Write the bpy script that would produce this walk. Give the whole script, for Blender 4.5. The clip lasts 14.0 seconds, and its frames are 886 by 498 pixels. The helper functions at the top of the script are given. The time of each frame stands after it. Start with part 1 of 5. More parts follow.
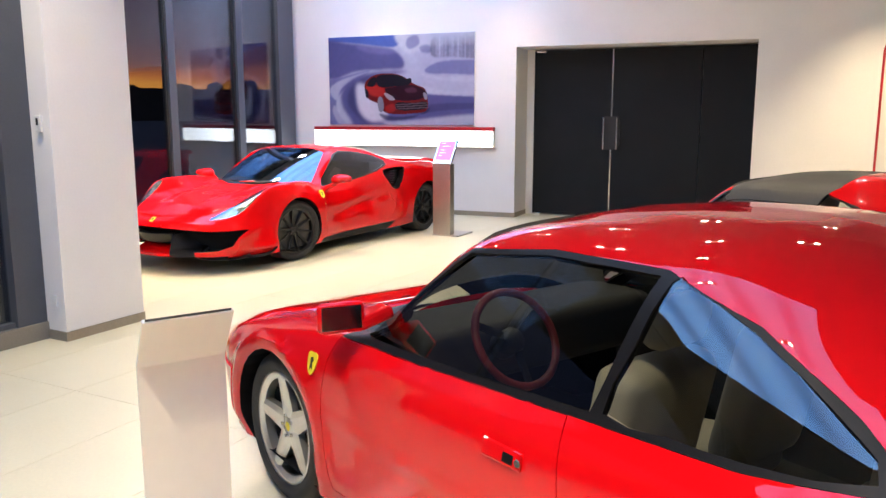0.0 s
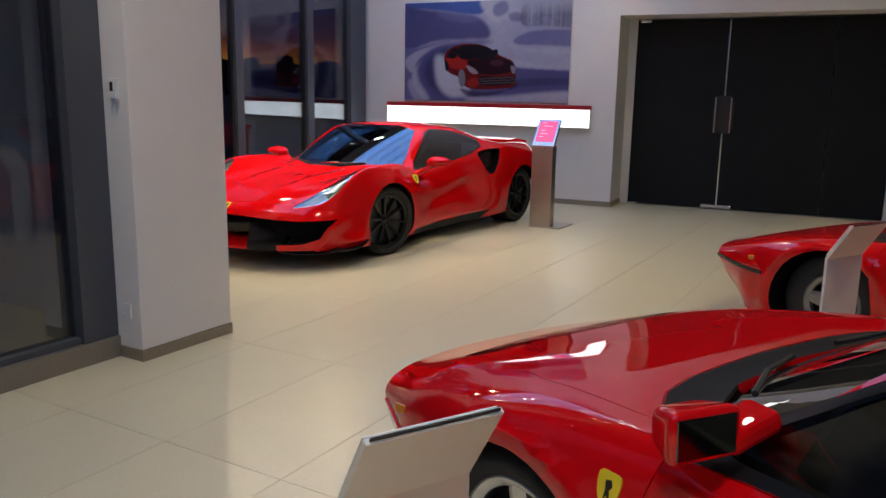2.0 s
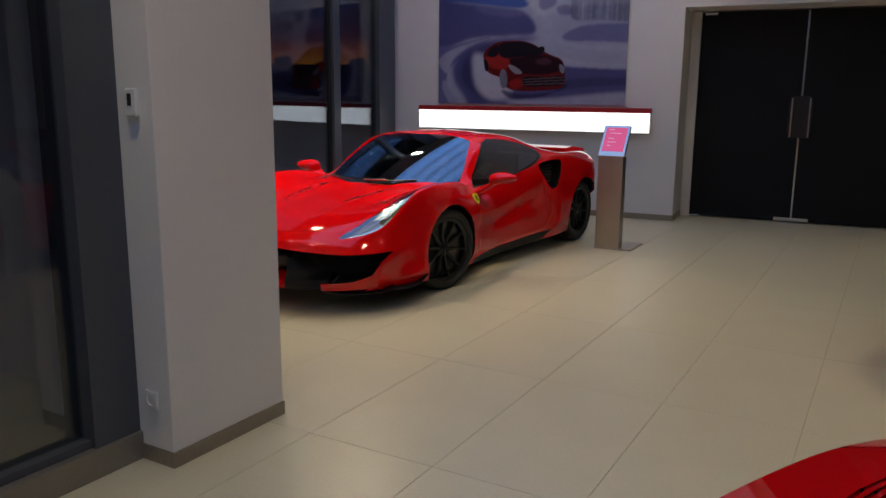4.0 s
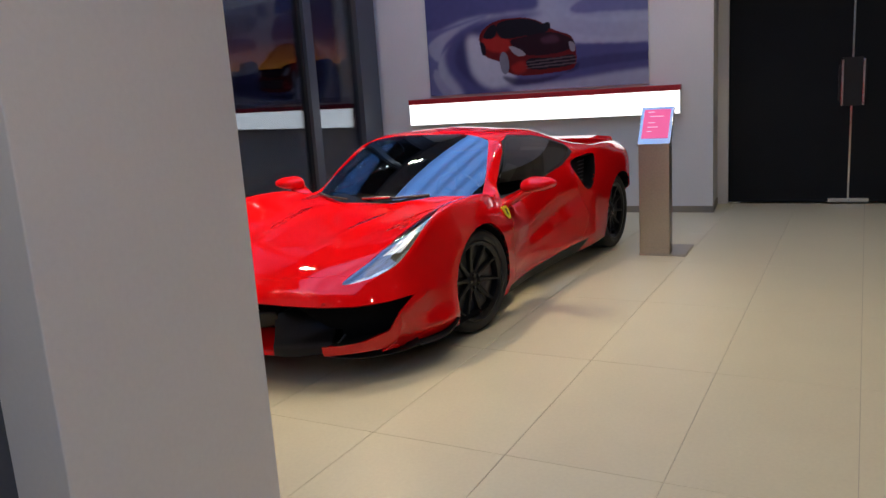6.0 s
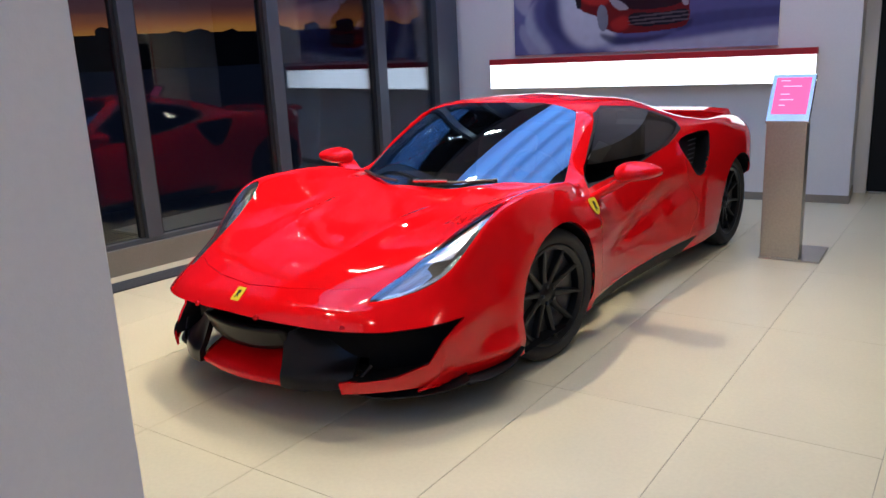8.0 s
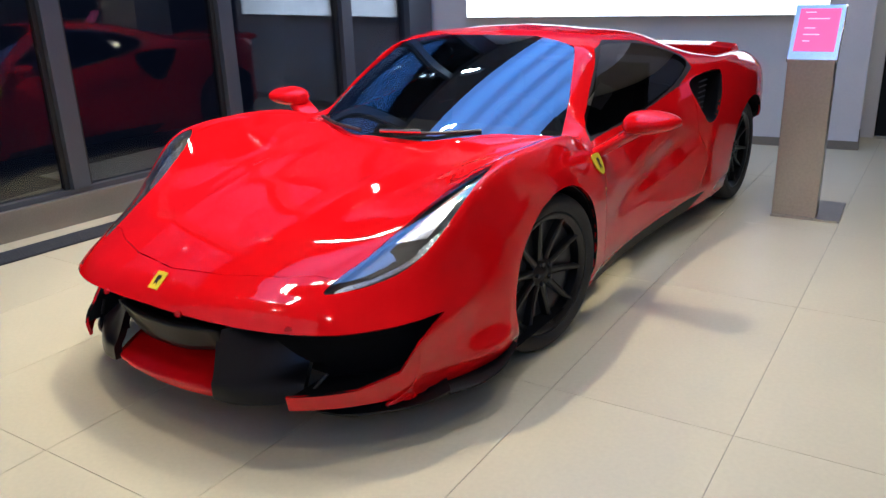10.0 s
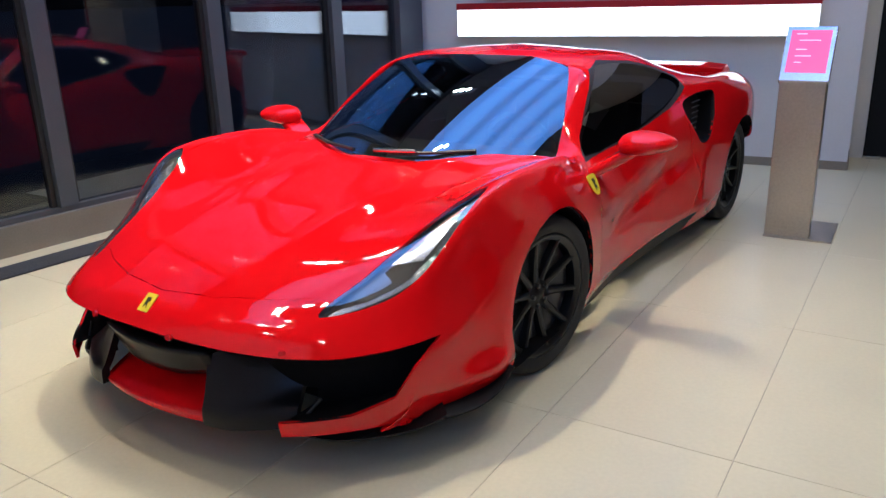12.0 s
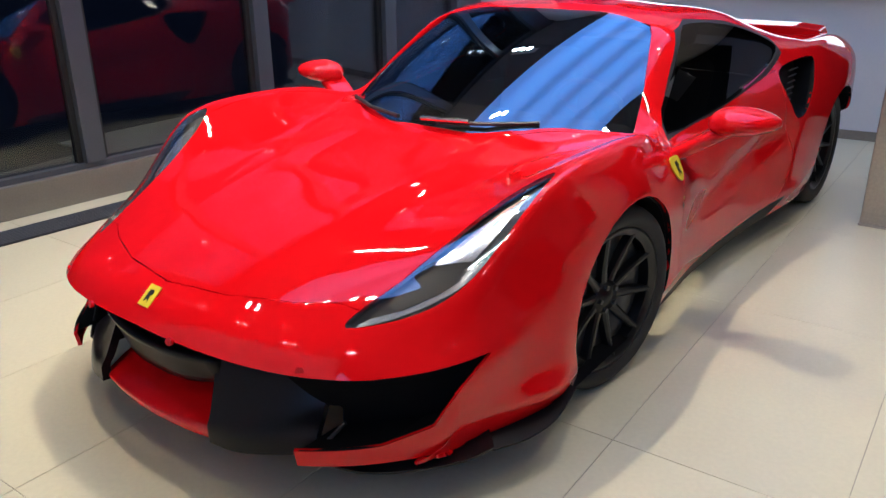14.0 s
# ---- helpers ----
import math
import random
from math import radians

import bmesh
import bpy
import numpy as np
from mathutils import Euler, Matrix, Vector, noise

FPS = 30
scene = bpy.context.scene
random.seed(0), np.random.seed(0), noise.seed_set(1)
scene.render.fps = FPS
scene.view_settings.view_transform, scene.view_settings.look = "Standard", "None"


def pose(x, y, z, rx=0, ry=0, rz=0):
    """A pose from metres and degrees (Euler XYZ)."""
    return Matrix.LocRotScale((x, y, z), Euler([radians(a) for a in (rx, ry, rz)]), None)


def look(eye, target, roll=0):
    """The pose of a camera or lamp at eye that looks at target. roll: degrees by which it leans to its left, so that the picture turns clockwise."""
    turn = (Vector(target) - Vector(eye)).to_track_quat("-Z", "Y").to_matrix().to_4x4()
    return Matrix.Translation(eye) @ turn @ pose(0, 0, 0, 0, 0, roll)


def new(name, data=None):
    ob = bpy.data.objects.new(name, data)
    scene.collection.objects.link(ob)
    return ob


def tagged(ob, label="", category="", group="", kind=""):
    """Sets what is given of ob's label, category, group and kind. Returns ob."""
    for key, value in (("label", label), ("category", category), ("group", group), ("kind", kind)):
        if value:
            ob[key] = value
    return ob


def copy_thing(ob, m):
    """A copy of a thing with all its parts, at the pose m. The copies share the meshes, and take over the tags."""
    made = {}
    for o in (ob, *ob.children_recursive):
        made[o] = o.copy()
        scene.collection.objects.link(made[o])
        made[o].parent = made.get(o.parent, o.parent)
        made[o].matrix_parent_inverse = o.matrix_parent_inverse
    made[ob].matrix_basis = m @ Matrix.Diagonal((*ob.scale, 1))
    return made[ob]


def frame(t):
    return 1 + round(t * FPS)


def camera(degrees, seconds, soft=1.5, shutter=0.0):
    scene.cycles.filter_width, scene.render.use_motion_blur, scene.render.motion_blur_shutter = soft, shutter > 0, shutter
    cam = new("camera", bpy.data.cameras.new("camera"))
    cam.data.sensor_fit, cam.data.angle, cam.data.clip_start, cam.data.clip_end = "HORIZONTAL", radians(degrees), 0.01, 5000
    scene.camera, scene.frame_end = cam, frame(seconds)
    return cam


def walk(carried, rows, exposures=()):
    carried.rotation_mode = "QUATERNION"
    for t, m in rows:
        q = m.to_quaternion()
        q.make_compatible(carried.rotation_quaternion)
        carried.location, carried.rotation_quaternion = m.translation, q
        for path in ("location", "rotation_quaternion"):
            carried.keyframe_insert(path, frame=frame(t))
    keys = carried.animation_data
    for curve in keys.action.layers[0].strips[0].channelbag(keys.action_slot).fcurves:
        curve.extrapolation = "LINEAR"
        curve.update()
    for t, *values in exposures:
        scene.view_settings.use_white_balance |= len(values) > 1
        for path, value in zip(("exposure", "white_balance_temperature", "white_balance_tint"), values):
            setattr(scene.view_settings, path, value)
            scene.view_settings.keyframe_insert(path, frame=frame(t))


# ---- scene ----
cam = camera(58.7, 14.0)
PATH = [
    (0, (1.485, 1.566, 1.636), (0.725, 3.386, 1.303), 0.0),
    (0.5, (1.17, 1.745, 1.605), (0.4, 3.557, 1.253), 0.7),
    (1, (0.872, 1.911, 1.604), (0.166, 3.738, 1.202), -1.0),
    (1.5, (0.565, 2.169, 1.606), (-0.238, 3.963, 1.238), -0.6),
    (2, (0.251, 2.378, 1.587), (-0.575, 4.158, 1.201), 1.0),
    (2.5, (-0.069, 2.553, 1.595), (-0.848, 4.347, 1.176), -0.3),
    (3, (-0.394, 2.826, 1.607), (-1.224, 4.602, 1.213), -0.1),
    (3.2, (-0.441, 2.893, 1.613), (-1.293, 4.661, 1.225), 0.2),
    (5.3, (-1.569, 4.012, 1.649), (-2.249, 5.849, 1.246), -1.7),
    (5.5, (-1.634, 4.133, 1.641), (-2.309, 5.968, 1.22), -2.9),
    (6, (-1.691, 4.457, 1.617), (-2.471, 6.253, 1.211), -3.8),
    (6.5, (-1.774, 4.719, 1.608), (-2.635, 6.478, 1.203), -3.1),
    (7, (-1.909, 4.986, 1.607), (-2.782, 6.74, 1.204), -2.6),
    (7.5, (-2.02, 5.285, 1.598), (-2.891, 7.033, 1.166), -3.1),
    (8, (-2.045, 5.559, 1.582), (-3.017, 7.237, 1.094), -2.7),
    (8.5, (-2.173, 5.8, 1.565), (-3.096, 7.475, 0.981), -2.2),
    (9, (-2.3, 5.992, 1.552), (-3.193, 7.668, 0.924), -2.1),
    (11.5, (-2.472, 6.264, 1.557), (-3.351, 7.933, 0.891), -1.8),
    (12, (-2.48, 6.23, 1.558), (-3.342, 7.927, 0.941), -1.6),
    (12.5, (-2.518, 6.202, 1.541), (-3.328, 7.905, 0.876), -2.5),
    (13, (-2.575, 6.28, 1.54), (-3.366, 7.964, 0.806), -2.2),
    (13.5, (-2.625, 6.499, 1.544), (-3.512, 8.156, 0.86), -1.1),
    (14, (-2.721, 6.655, 1.54), (-3.669, 8.258, 0.812), -0.5),
]
EXPOSURES = [(0.0, 1.42, 6600, 10), (1.0, 1.34, 6600, 10), (1.5, 0.62, 6600, 10), (2.0, -0.05, 6650, 10), (2.5, -0.52, 6700, 10), (3.0, -0.95, 6700, 10), (3.2, -0.95, 6700, 10), (5.3, -0.28, 6700, 10),
             (6.0, -0.22, 6550, 10), (6.5, 0.52, 6350, 10), (7.0, 0.80, 6300, 10), (7.5, 0.40, 6050, 10), (9.0, 0.10, 5600, 10), (14.0, 0.13, 5550, 10)]
walk(cam, [(t, look(eye, target, roll)) for t, eye, target, roll in PATH], EXPOSURES)




# ---- world and light ----
def ramp(nt, stops, interpolation="LINEAR"):
    node = nt.nodes.new("ShaderNodeValToRGB")
    node.color_ramp.interpolation = interpolation
    els = node.color_ramp.elements
    while len(els) < len(stops):
        els.new(0.5)
    for el, (p, c) in zip(els, stops):
        el.position, el.color = p, (*c, 1)
    return node


def make_world():
    """A dusk sky: an orange band on the horizon under violet cloud and deep blue."""
    w = bpy.data.worlds.new("dusk_sky")
    w.use_nodes = True
    scene.world = w
    nt = w.node_tree
    bg = nt.nodes["Background"]
    tc = nt.nodes.new("ShaderNodeTexCoord")
    sep = nt.nodes.new("ShaderNodeSeparateXYZ")
    nt.links.new(tc.outputs["Generated"], sep.inputs[0])
    mp = nt.nodes.new("ShaderNodeMapping")
    mp.inputs["Scale"].default_value = (2.5, 2.5, 16)
    nt.links.new(tc.outputs["Generated"], mp.inputs[0])
    nz = nt.nodes.new("ShaderNodeTexNoise")
    nz.inputs["Scale"].default_value, nz.inputs["Detail"].default_value = 2.2, 5
    nt.links.new(mp.outputs[0], nz.inputs[0])
    ad = nt.nodes.new("ShaderNodeMath")
    ad.operation = "MULTIPLY_ADD"
    ad.inputs[1].default_value, ad.inputs[2].default_value = 0.022, -0.011
    nt.links.new(nz.outputs[0], ad.inputs[0])
    ad2 = nt.nodes.new("ShaderNodeMath")
    nt.links.new(sep.outputs[2], ad2.inputs[0])
    nt.links.new(ad.outputs[0], ad2.inputs[1])
    r = ramp(nt, [(0.0, (0.01, 0.01, 0.014)), (0.034, (1.05, 0.40, 0.07)), (0.046, (0.75, 0.21, 0.06)), (0.062, (0.22, 0.075, 0.07)), (0.09, (0.10, 0.06, 0.09)),
                  (0.16, (0.075, 0.07, 0.12)), (0.4, (0.06, 0.085, 0.17)), (1.0, (0.05, 0.09, 0.20))])
    nt.links.new(ad2.outputs[0], r.inputs[0])
    nt.links.new(r.outputs[0], bg.inputs[0])
    bg.inputs[1].default_value = 0.62


make_world()
# added blue glow sheets under the unseen ceiling: x, y, width, length
GLOW_SHEETS = [(-4.15, 10.9, 3.75, 5.2), (-0.4, 2.9, 4.6, 3.8)]
WARM, CEILING = (1.0, 0.80, 0.50), 4.6
# ceiling spots: x, y, watts
# several, as by the pillar and right wall, are added only to brighten
SPOTS = [(-5.6, 8.5, 260), (-4.6, 9.7, 420), (-3.2, 9.2, 150), (-5.0, 7.3, 70), (-1.6, 8.2, 55), (-5.6, 10.6, 150), (-2.2, 10.2, 100), (-0.8, 10.8, 70),
         (-4.6, 13.0, 65), (-2.4, 13.0, 80), (0.4, 12.6, 70), (2.8, 12.6, 480), (-2.8, 4.9, 170), (0.4, 5.8, 140), (-0.8, 6.2, 80),
         (0.6, 8.6, 130), (2.2, 7.8, 170), (-0.2, 2.2, 300), (1.0, 1.4, 420), (2.4, 0.8, 400), (-3.0, 6.9, 15)]
# more twin spots, hung below the added glow sheets
TRACK = [(-6.32, 12.5), (-6.5, 10.45), (-6.68, 8.4), (-5.1, 8.5), (-2.4, 11.6), (0.1, 3.9), (0.9, 2.6)]


# spots along the glass turned on the car: x, y, the floor point they aim at, watts
AIMED = [(-6.5, 10.45, -4.5, 8.7, 230), (-6.32, 12.5, -4.3, 9.2, 150)]


def spot_lamp(x, y, watts, aim=None):
    d = bpy.data.lights.new("spot_beam", "SPOT")
    d.energy, d.color, d.spot_size, d.spot_blend, d.shadow_soft_size = watts, WARM, radians(80), 1.0, 0.035
    ob = new("spot_beam", d)
    ob.matrix_world = look((x, y, CEILING - 0.23), aim or (x, y + 0.01, 0))


for sx, sy, sw in SPOTS:
    spot_lamp(sx, sy, sw)
for sx, sy, ax, ay, sw in AIMED:
    spot_lamp(sx, sy, sw, (ax, ay, 0))


# ---- materials ----
def mat(name, color, rough=0.5, metal=0.0, coat=0.0, grain=0.0, scale=40.0, bump=0.0, bump_scale=120.0, emit=None, strength=0.0, spec=0.5, random_by=0.0, rough_var=0.0):
    m = bpy.data.materials.new(name)
    m.use_nodes = True
    nt = m.node_tree
    b = nt.nodes["Principled BSDF"]
    b.inputs["Base Color"].default_value = (*color, 1)
    b.inputs["Roughness"].default_value, b.inputs["Metallic"].default_value = rough, metal
    b.inputs["Coat Weight"].default_value, b.inputs["Coat Roughness"].default_value = coat, 0.02
    b.inputs["Specular IOR Level"].default_value = spec
    tc = nt.nodes.new("ShaderNodeTexCoord")
    if grain:
        fine = nt.nodes.new("ShaderNodeTexNoise")
        fine.inputs["Scale"].default_value, fine.inputs["Detail"].default_value = scale, 6
        broad = nt.nodes.new("ShaderNodeTexNoise")
        broad.inputs["Scale"].default_value, broad.inputs["Detail"].default_value = scale / 25, 3
        for n in (fine, broad):
            nt.links.new(tc.outputs["Object"], n.inputs[0])
        add = nt.nodes.new("ShaderNodeMath")
        nt.links.new(fine.outputs[0], add.inputs[0])
        nt.links.new(broad.outputs[0], add.inputs[1])
        last = add.outputs[0]
        if random_by:
            info = nt.nodes.new("ShaderNodeObjectInfo")
            more = nt.nodes.new("ShaderNodeMath")
            more.operation = "MULTIPLY_ADD"
            more.inputs[1].default_value = random_by
            nt.links.new(info.outputs["Random"], more.inputs[0])
            nt.links.new(last, more.inputs[2])
            last = more.outputs[0]
        lo, hi = [c * (1 - grain) for c in color], [min(1, c * (1 + grain)) for c in color]
        r = ramp(nt, [(0.35, lo), (0.75, hi)])
        half = nt.nodes.new("ShaderNodeMath")
        half.operation = "MULTIPLY"
        half.inputs[1].default_value = 0.5
        nt.links.new(last, half.inputs[0])
        nt.links.new(half.outputs[0], r.inputs[0])
        nt.links.new(r.outputs[0], b.inputs["Base Color"])
        if rough_var:
            rv = nt.nodes.new("ShaderNodeMath")
            rv.operation = "MULTIPLY_ADD"
            rv.inputs[1].default_value, rv.inputs[2].default_value = rough_var, rough - rough_var / 2
            nt.links.new(broad.outputs[0], rv.inputs[0])
            nt.links.new(rv.outputs[0], b.inputs["Roughness"])
    if bump:
        n = nt.nodes.new("ShaderNodeTexNoise")
        n.inputs["Scale"].default_value, n.inputs["Detail"].default_value = bump_scale, 4
        nt.links.new(tc.outputs["Object"], n.inputs[0])
        bp = nt.nodes.new("ShaderNodeBump")
        bp.inputs["Strength"].default_value, bp.inputs["Distance"].default_value = bump, 0.002
        nt.links.new(n.outputs[0], bp.inputs["Height"])
        nt.links.new(bp.outputs[0], b.inputs["Normal"])
    if emit:
        b.inputs["Emission Color"].default_value = (*emit, 1)
        b.inputs["Emission Strength"].default_value = strength
    return m


def pane_mat(name, tint, gloss=(1, 1, 1), low=0.06, power=1.5):
    """Thin glass: what lies behind is seen through a tint, and the surface mirrors more at grazing angles."""
    m = bpy.data.materials.new(name)
    m.use_nodes = True
    nt = m.node_tree
    nt.nodes.remove(nt.nodes["Principled BSDF"])
    tr, gl, mx, fr = (nt.nodes.new(k) for k in ("ShaderNodeBsdfTransparent", "ShaderNodeBsdfGlossy", "ShaderNodeMixShader", "ShaderNodeFresnel"))
    tr.inputs[0].default_value, gl.inputs[0].default_value = (*tint, 1), (*gloss, 1)
    gl.inputs["Roughness"].default_value = 0.0
    fr.inputs[0].default_value = 1.5
    ma = nt.nodes.new("ShaderNodeMath")
    ma.operation, ma.use_clamp = "MULTIPLY_ADD", True
    ma.inputs[1].default_value, ma.inputs[2].default_value = power, low
    nt.links.new(fr.outputs[0], ma.inputs[0])
    nt.links.new(ma.outputs[0], mx.inputs[0])
    nt.links.new(tr.outputs[0], mx.inputs[1])
    nt.links.new(gl.outputs[0], mx.inputs[2])
    nt.links.new(mx.outputs[0], nt.nodes["Material Output"].inputs[0])
    return m


WALL = mat("white_wall_paint", (0.73, 0.715, 0.71), 0.75, grain=0.03, scale=60, bump=0.25, bump_scale=220)
PILLAR = mat("pillar_paint", (0.80, 0.78, 0.77), 0.7, grain=0.03, scale=60, bump=0.3, bump_scale=200)
TILE = mat("beige_porcelain", (0.58, 0.54, 0.405), 0.30, grain=0.06, scale=55, bump=0.12, bump_scale=300, random_by=0.12, rough_var=0.12)
GROUT = mat("grey_grout", (0.40, 0.37, 0.31), 0.9, grain=0.15, scale=90)
# kept dark to limit bounce and its reflection in the car paint
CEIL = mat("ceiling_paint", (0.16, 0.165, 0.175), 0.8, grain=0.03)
ALU = mat("grey_powder_coated_aluminium", (0.09, 0.10, 0.12), 0.45, 0.3, grain=0.08, scale=80)
ALU_DARK = mat("dark_gasket", (0.015, 0.016, 0.018), 0.6, grain=0.2)
SILLMETAL = mat("brushed_sill_metal", (0.30, 0.28, 0.25), 0.4, 0.6, grain=0.1, scale=90)
SKIRT = mat("skirting_metal", (0.33, 0.29, 0.24), 0.42, 0.5, grain=0.12, scale=70)
PANE = pane_mat("window_glass", (0.55, 0.59, 0.63), low=0.01, power=0.8)
DOORM = mat("anthracite_laminate", (0.014, 0.0155, 0.0175), 0.55, grain=0.12, scale=50, bump=0.15, spec=0.12)
CHROME = mat("polished_steel", (0.72, 0.71, 0.69), 0.18, 1.0, grain=0.05)
STEEL = mat("brushed_stainless", (0.50, 0.46, 0.42), 0.33, 1.0, grain=0.14, scale=60, bump=0.15, bump_scale=160)
PLASTIC_W = mat("white_plastic", (0.78, 0.78, 0.76), 0.4, grain=0.02)
PLASTIC_B = mat("black_plastic", (0.016, 0.016, 0.017), 0.45, grain=0.2, bump=0.1)
ACRYLIC = mat("white_acrylic", (0.74, 0.74, 0.72), 0.25, grain=0.02, scale=30)
RED_PLATE = mat("red_metal_plate", (0.42, 0.012, 0.02), 0.35, grain=0.06)
LIGHTBOX = mat("opal_light_panel", (0.85, 0.86, 0.85), 0.4, emit=(0.93, 0.97, 1.0), strength=2.6)
# glow added for the blue reflections in the glass and cool fill light
BLUE_GLOW = mat("blue_ceiling_glow", (0.7, 0.75, 0.8), 0.5, emit=(0.17, 0.42, 1.0), strength=1.75)
nt = BLUE_GLOW.node_tree
# soft stripes in the emission imitate the bands of the blue reflection
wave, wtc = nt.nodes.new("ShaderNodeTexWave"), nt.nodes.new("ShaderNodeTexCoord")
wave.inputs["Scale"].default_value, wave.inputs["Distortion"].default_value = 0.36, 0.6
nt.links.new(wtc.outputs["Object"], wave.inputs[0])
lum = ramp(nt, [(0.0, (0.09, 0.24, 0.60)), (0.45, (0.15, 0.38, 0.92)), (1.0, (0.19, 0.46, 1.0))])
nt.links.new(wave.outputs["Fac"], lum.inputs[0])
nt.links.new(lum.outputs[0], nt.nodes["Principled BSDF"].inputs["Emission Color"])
SPOTGLOW = mat("spot_lens", (0.9, 0.85, 0.75), 0.3, emit=(1.0, 0.90, 0.74), strength=85)
SCREEN = mat("pink_screen", (0.3, 0.05, 0.12), 0.25, emit=(1.0, 0.13, 0.36), strength=0.85)
SCREEN_TEXT = mat("pale_screen_text", (0.7, 0.4, 0.5), 0.3, emit=(1.0, 0.5, 0.7), strength=1.0)
ASPHALT = mat("night_asphalt", (0.05, 0.05, 0.055), 0.8, grain=0.3, scale=4)
FAR = mat("far_dark_buildings", (0.02, 0.02, 0.025), 0.9, grain=0.3, scale=0.2)
FARLAMP = mat("street_lamp_glow", (0.9, 0.8, 0.6), 0.4, emit=(1.0, 0.78, 0.45), strength=30)


# ---- building helpers ----
def mesh_ob(name, bm, material, parent=None, label="", smooth=False, m=None):
    me = bpy.data.meshes.new(name)
    bm.normal_update()
    bm.to_mesh(me)
    bm.free()
    if smooth:
        me.polygons.foreach_set("use_smooth", [True] * len(me.polygons))
    for k in (material if isinstance(material, (list, tuple)) else [material]):
        me.materials.append(k)
    ob = new(name, me)
    if parent:
        ob.parent = parent
    if m is not None:
        ob.matrix_local = m
    if label:
        ob["label"] = label
    return ob


def part(name, bm, material, parent, label="", smooth=False, m=None):
    return mesh_ob(name, bm, material, parent, label, smooth, m)


def box_bm(size, centre=(0, 0, 0), bevel=0.0, segments=2):
    bm = bmesh.new()
    bmesh.ops.create_cube(bm, size=1)
    bmesh.ops.scale(bm, vec=size, verts=bm.verts)
    bmesh.ops.translate(bm, vec=centre, verts=bm.verts)
    if bevel:
        bmesh.ops.bevel(bm, geom=bm.edges[:], offset=bevel, segments=segments, affect="EDGES", profile=0.5)
    return bm


def span_bm(x0, x1, y0, y1, z0, z1, bevel=0.0):
    return box_bm((x1 - x0, y1 - y0, z1 - z0), ((x0 + x1) / 2, (y0 + y1) / 2, (z0 + z1) / 2), bevel)


def lathe_bm(profile, n=32, axis="x"):
    """Turns a profile of (radius, along) round an axis."""
    bm = bmesh.new()
    rings = []
    for r, a in profile:
        ring = []
        for i in range(n):
            t = 2 * math.pi * i / n
            c, s = r * math.cos(t), r * math.sin(t)
            ring.append(bm.verts.new((a, c, s) if axis == "x" else (c, s, a)))
        rings.append(ring)
    for p, q in zip(rings, rings[1:]):
        for i in range(n):
            bm.faces.new((p[i], p[(i + 1) % n], q[(i + 1) % n], q[i]))
    bmesh.ops.recalc_face_normals(bm, faces=bm.faces)
    return bm


def prism_bm(poly, depth, bevel=0.0):
    """A polygon in x, z pushed depth along y."""
    bm = bmesh.new()
    a = [bm.verts.new((x, 0, z)) for x, z in poly]
    b = [bm.verts.new((x, depth, z)) for x, z in poly]
    bm.faces.new(a)
    bm.faces.new(b[::-1])
    n = len(poly)
    for i in range(n):
        bm.faces.new((a[i], b[i], b[(i + 1) % n], a[(i + 1) % n]))
    bmesh.ops.recalc_face_normals(bm, faces=bm.faces)
    if bevel:
        bmesh.ops.bevel(bm, geom=bm.edges[:], offset=bevel, segments=2, affect="EDGES", profile=0.5)
    return bm


def tube_bm(points, radius, n=10, closed=False):
    bm = bmesh.new()
    pts = [Vector(p) for p in points]
    rings = []
    for i, p in enumerate(pts):
        a = pts[i - 1] if i or closed else p
        b = pts[(i + 1) % len(pts)] if i + 1 < len(pts) or closed else p
        d = (b - a).normalized()
        u = d.orthogonal().normalized() if not rings else (u - d * u.dot(d)).normalized()
        v = d.cross(u)
        rings.append([bm.verts.new(p + radius * (math.cos(2 * math.pi * k / n) * u + math.sin(2 * math.pi * k / n) * v)) for k in range(n)])
    pairs = list(zip(rings, rings[1:])) + ([(rings[-1], rings[0])] if closed else [])
    for p, q in pairs:
        for k in range(n):
            bm.faces.new((p[k], p[(k + 1) % n], q[(k + 1) % n], q[k]))
    if not closed:
        bm.faces.new(rings[0][::-1])
        bm.faces.new(rings[-1])
    bmesh.ops.recalc_face_normals(bm, faces=bm.faces)
    return bm


def thing(name, m, label, category, group="", kind=""):
    ob = new(name)
    ob.empty_display_size = 0.1
    ob.matrix_world = m
    return tagged(ob, label, category, group, kind)


def structure(name, bm, material, label, category, m=None, smooth=False):
    return tagged(mesh_ob(name, bm, material, None, "", smooth, m), label, category, "", "structure")


# ---- the hall ----
BACK = 13.81
ALC0, ALC1, ALCZ, DOORY = -2.372, 1.185, 2.71, 14.42
SEAM = -0.958
structure("wall_north", span_bm(-6.75, ALC0, BACK, BACK + 0.9, 0, CEILING), WALL, "smooth white painted wall behind the poster", "wall")
structure("wall_north_right", span_bm(ALC1, 9.0, BACK, BACK + 0.9, 0, CEILING), WALL, "smooth white painted wall beside the dark doors", "wall")
structure("wall_over_door", span_bm(ALC0, ALC1, BACK, BACK + 0.9, ALCZ, CEILING), WALL, "white painted wall over the door recess", "wall")
structure("wall_door_back", span_bm(ALC0, ALC1, DOORY + 0.12, DOORY + 0.3, 0, ALCZ), WALL, "plain wall closing the door recess", "wall")
structure("wall_east", span_bm(9.0, 9.3, -4.3, BACK + 0.9, 0, CEILING), WALL, "plain white wall closing the hall", "wall")
structure("wall_south", span_bm(-4.6, 9.0, -4.3, -4.0, 0, CEILING), WALL, "plain white wall behind the walk", "wall")
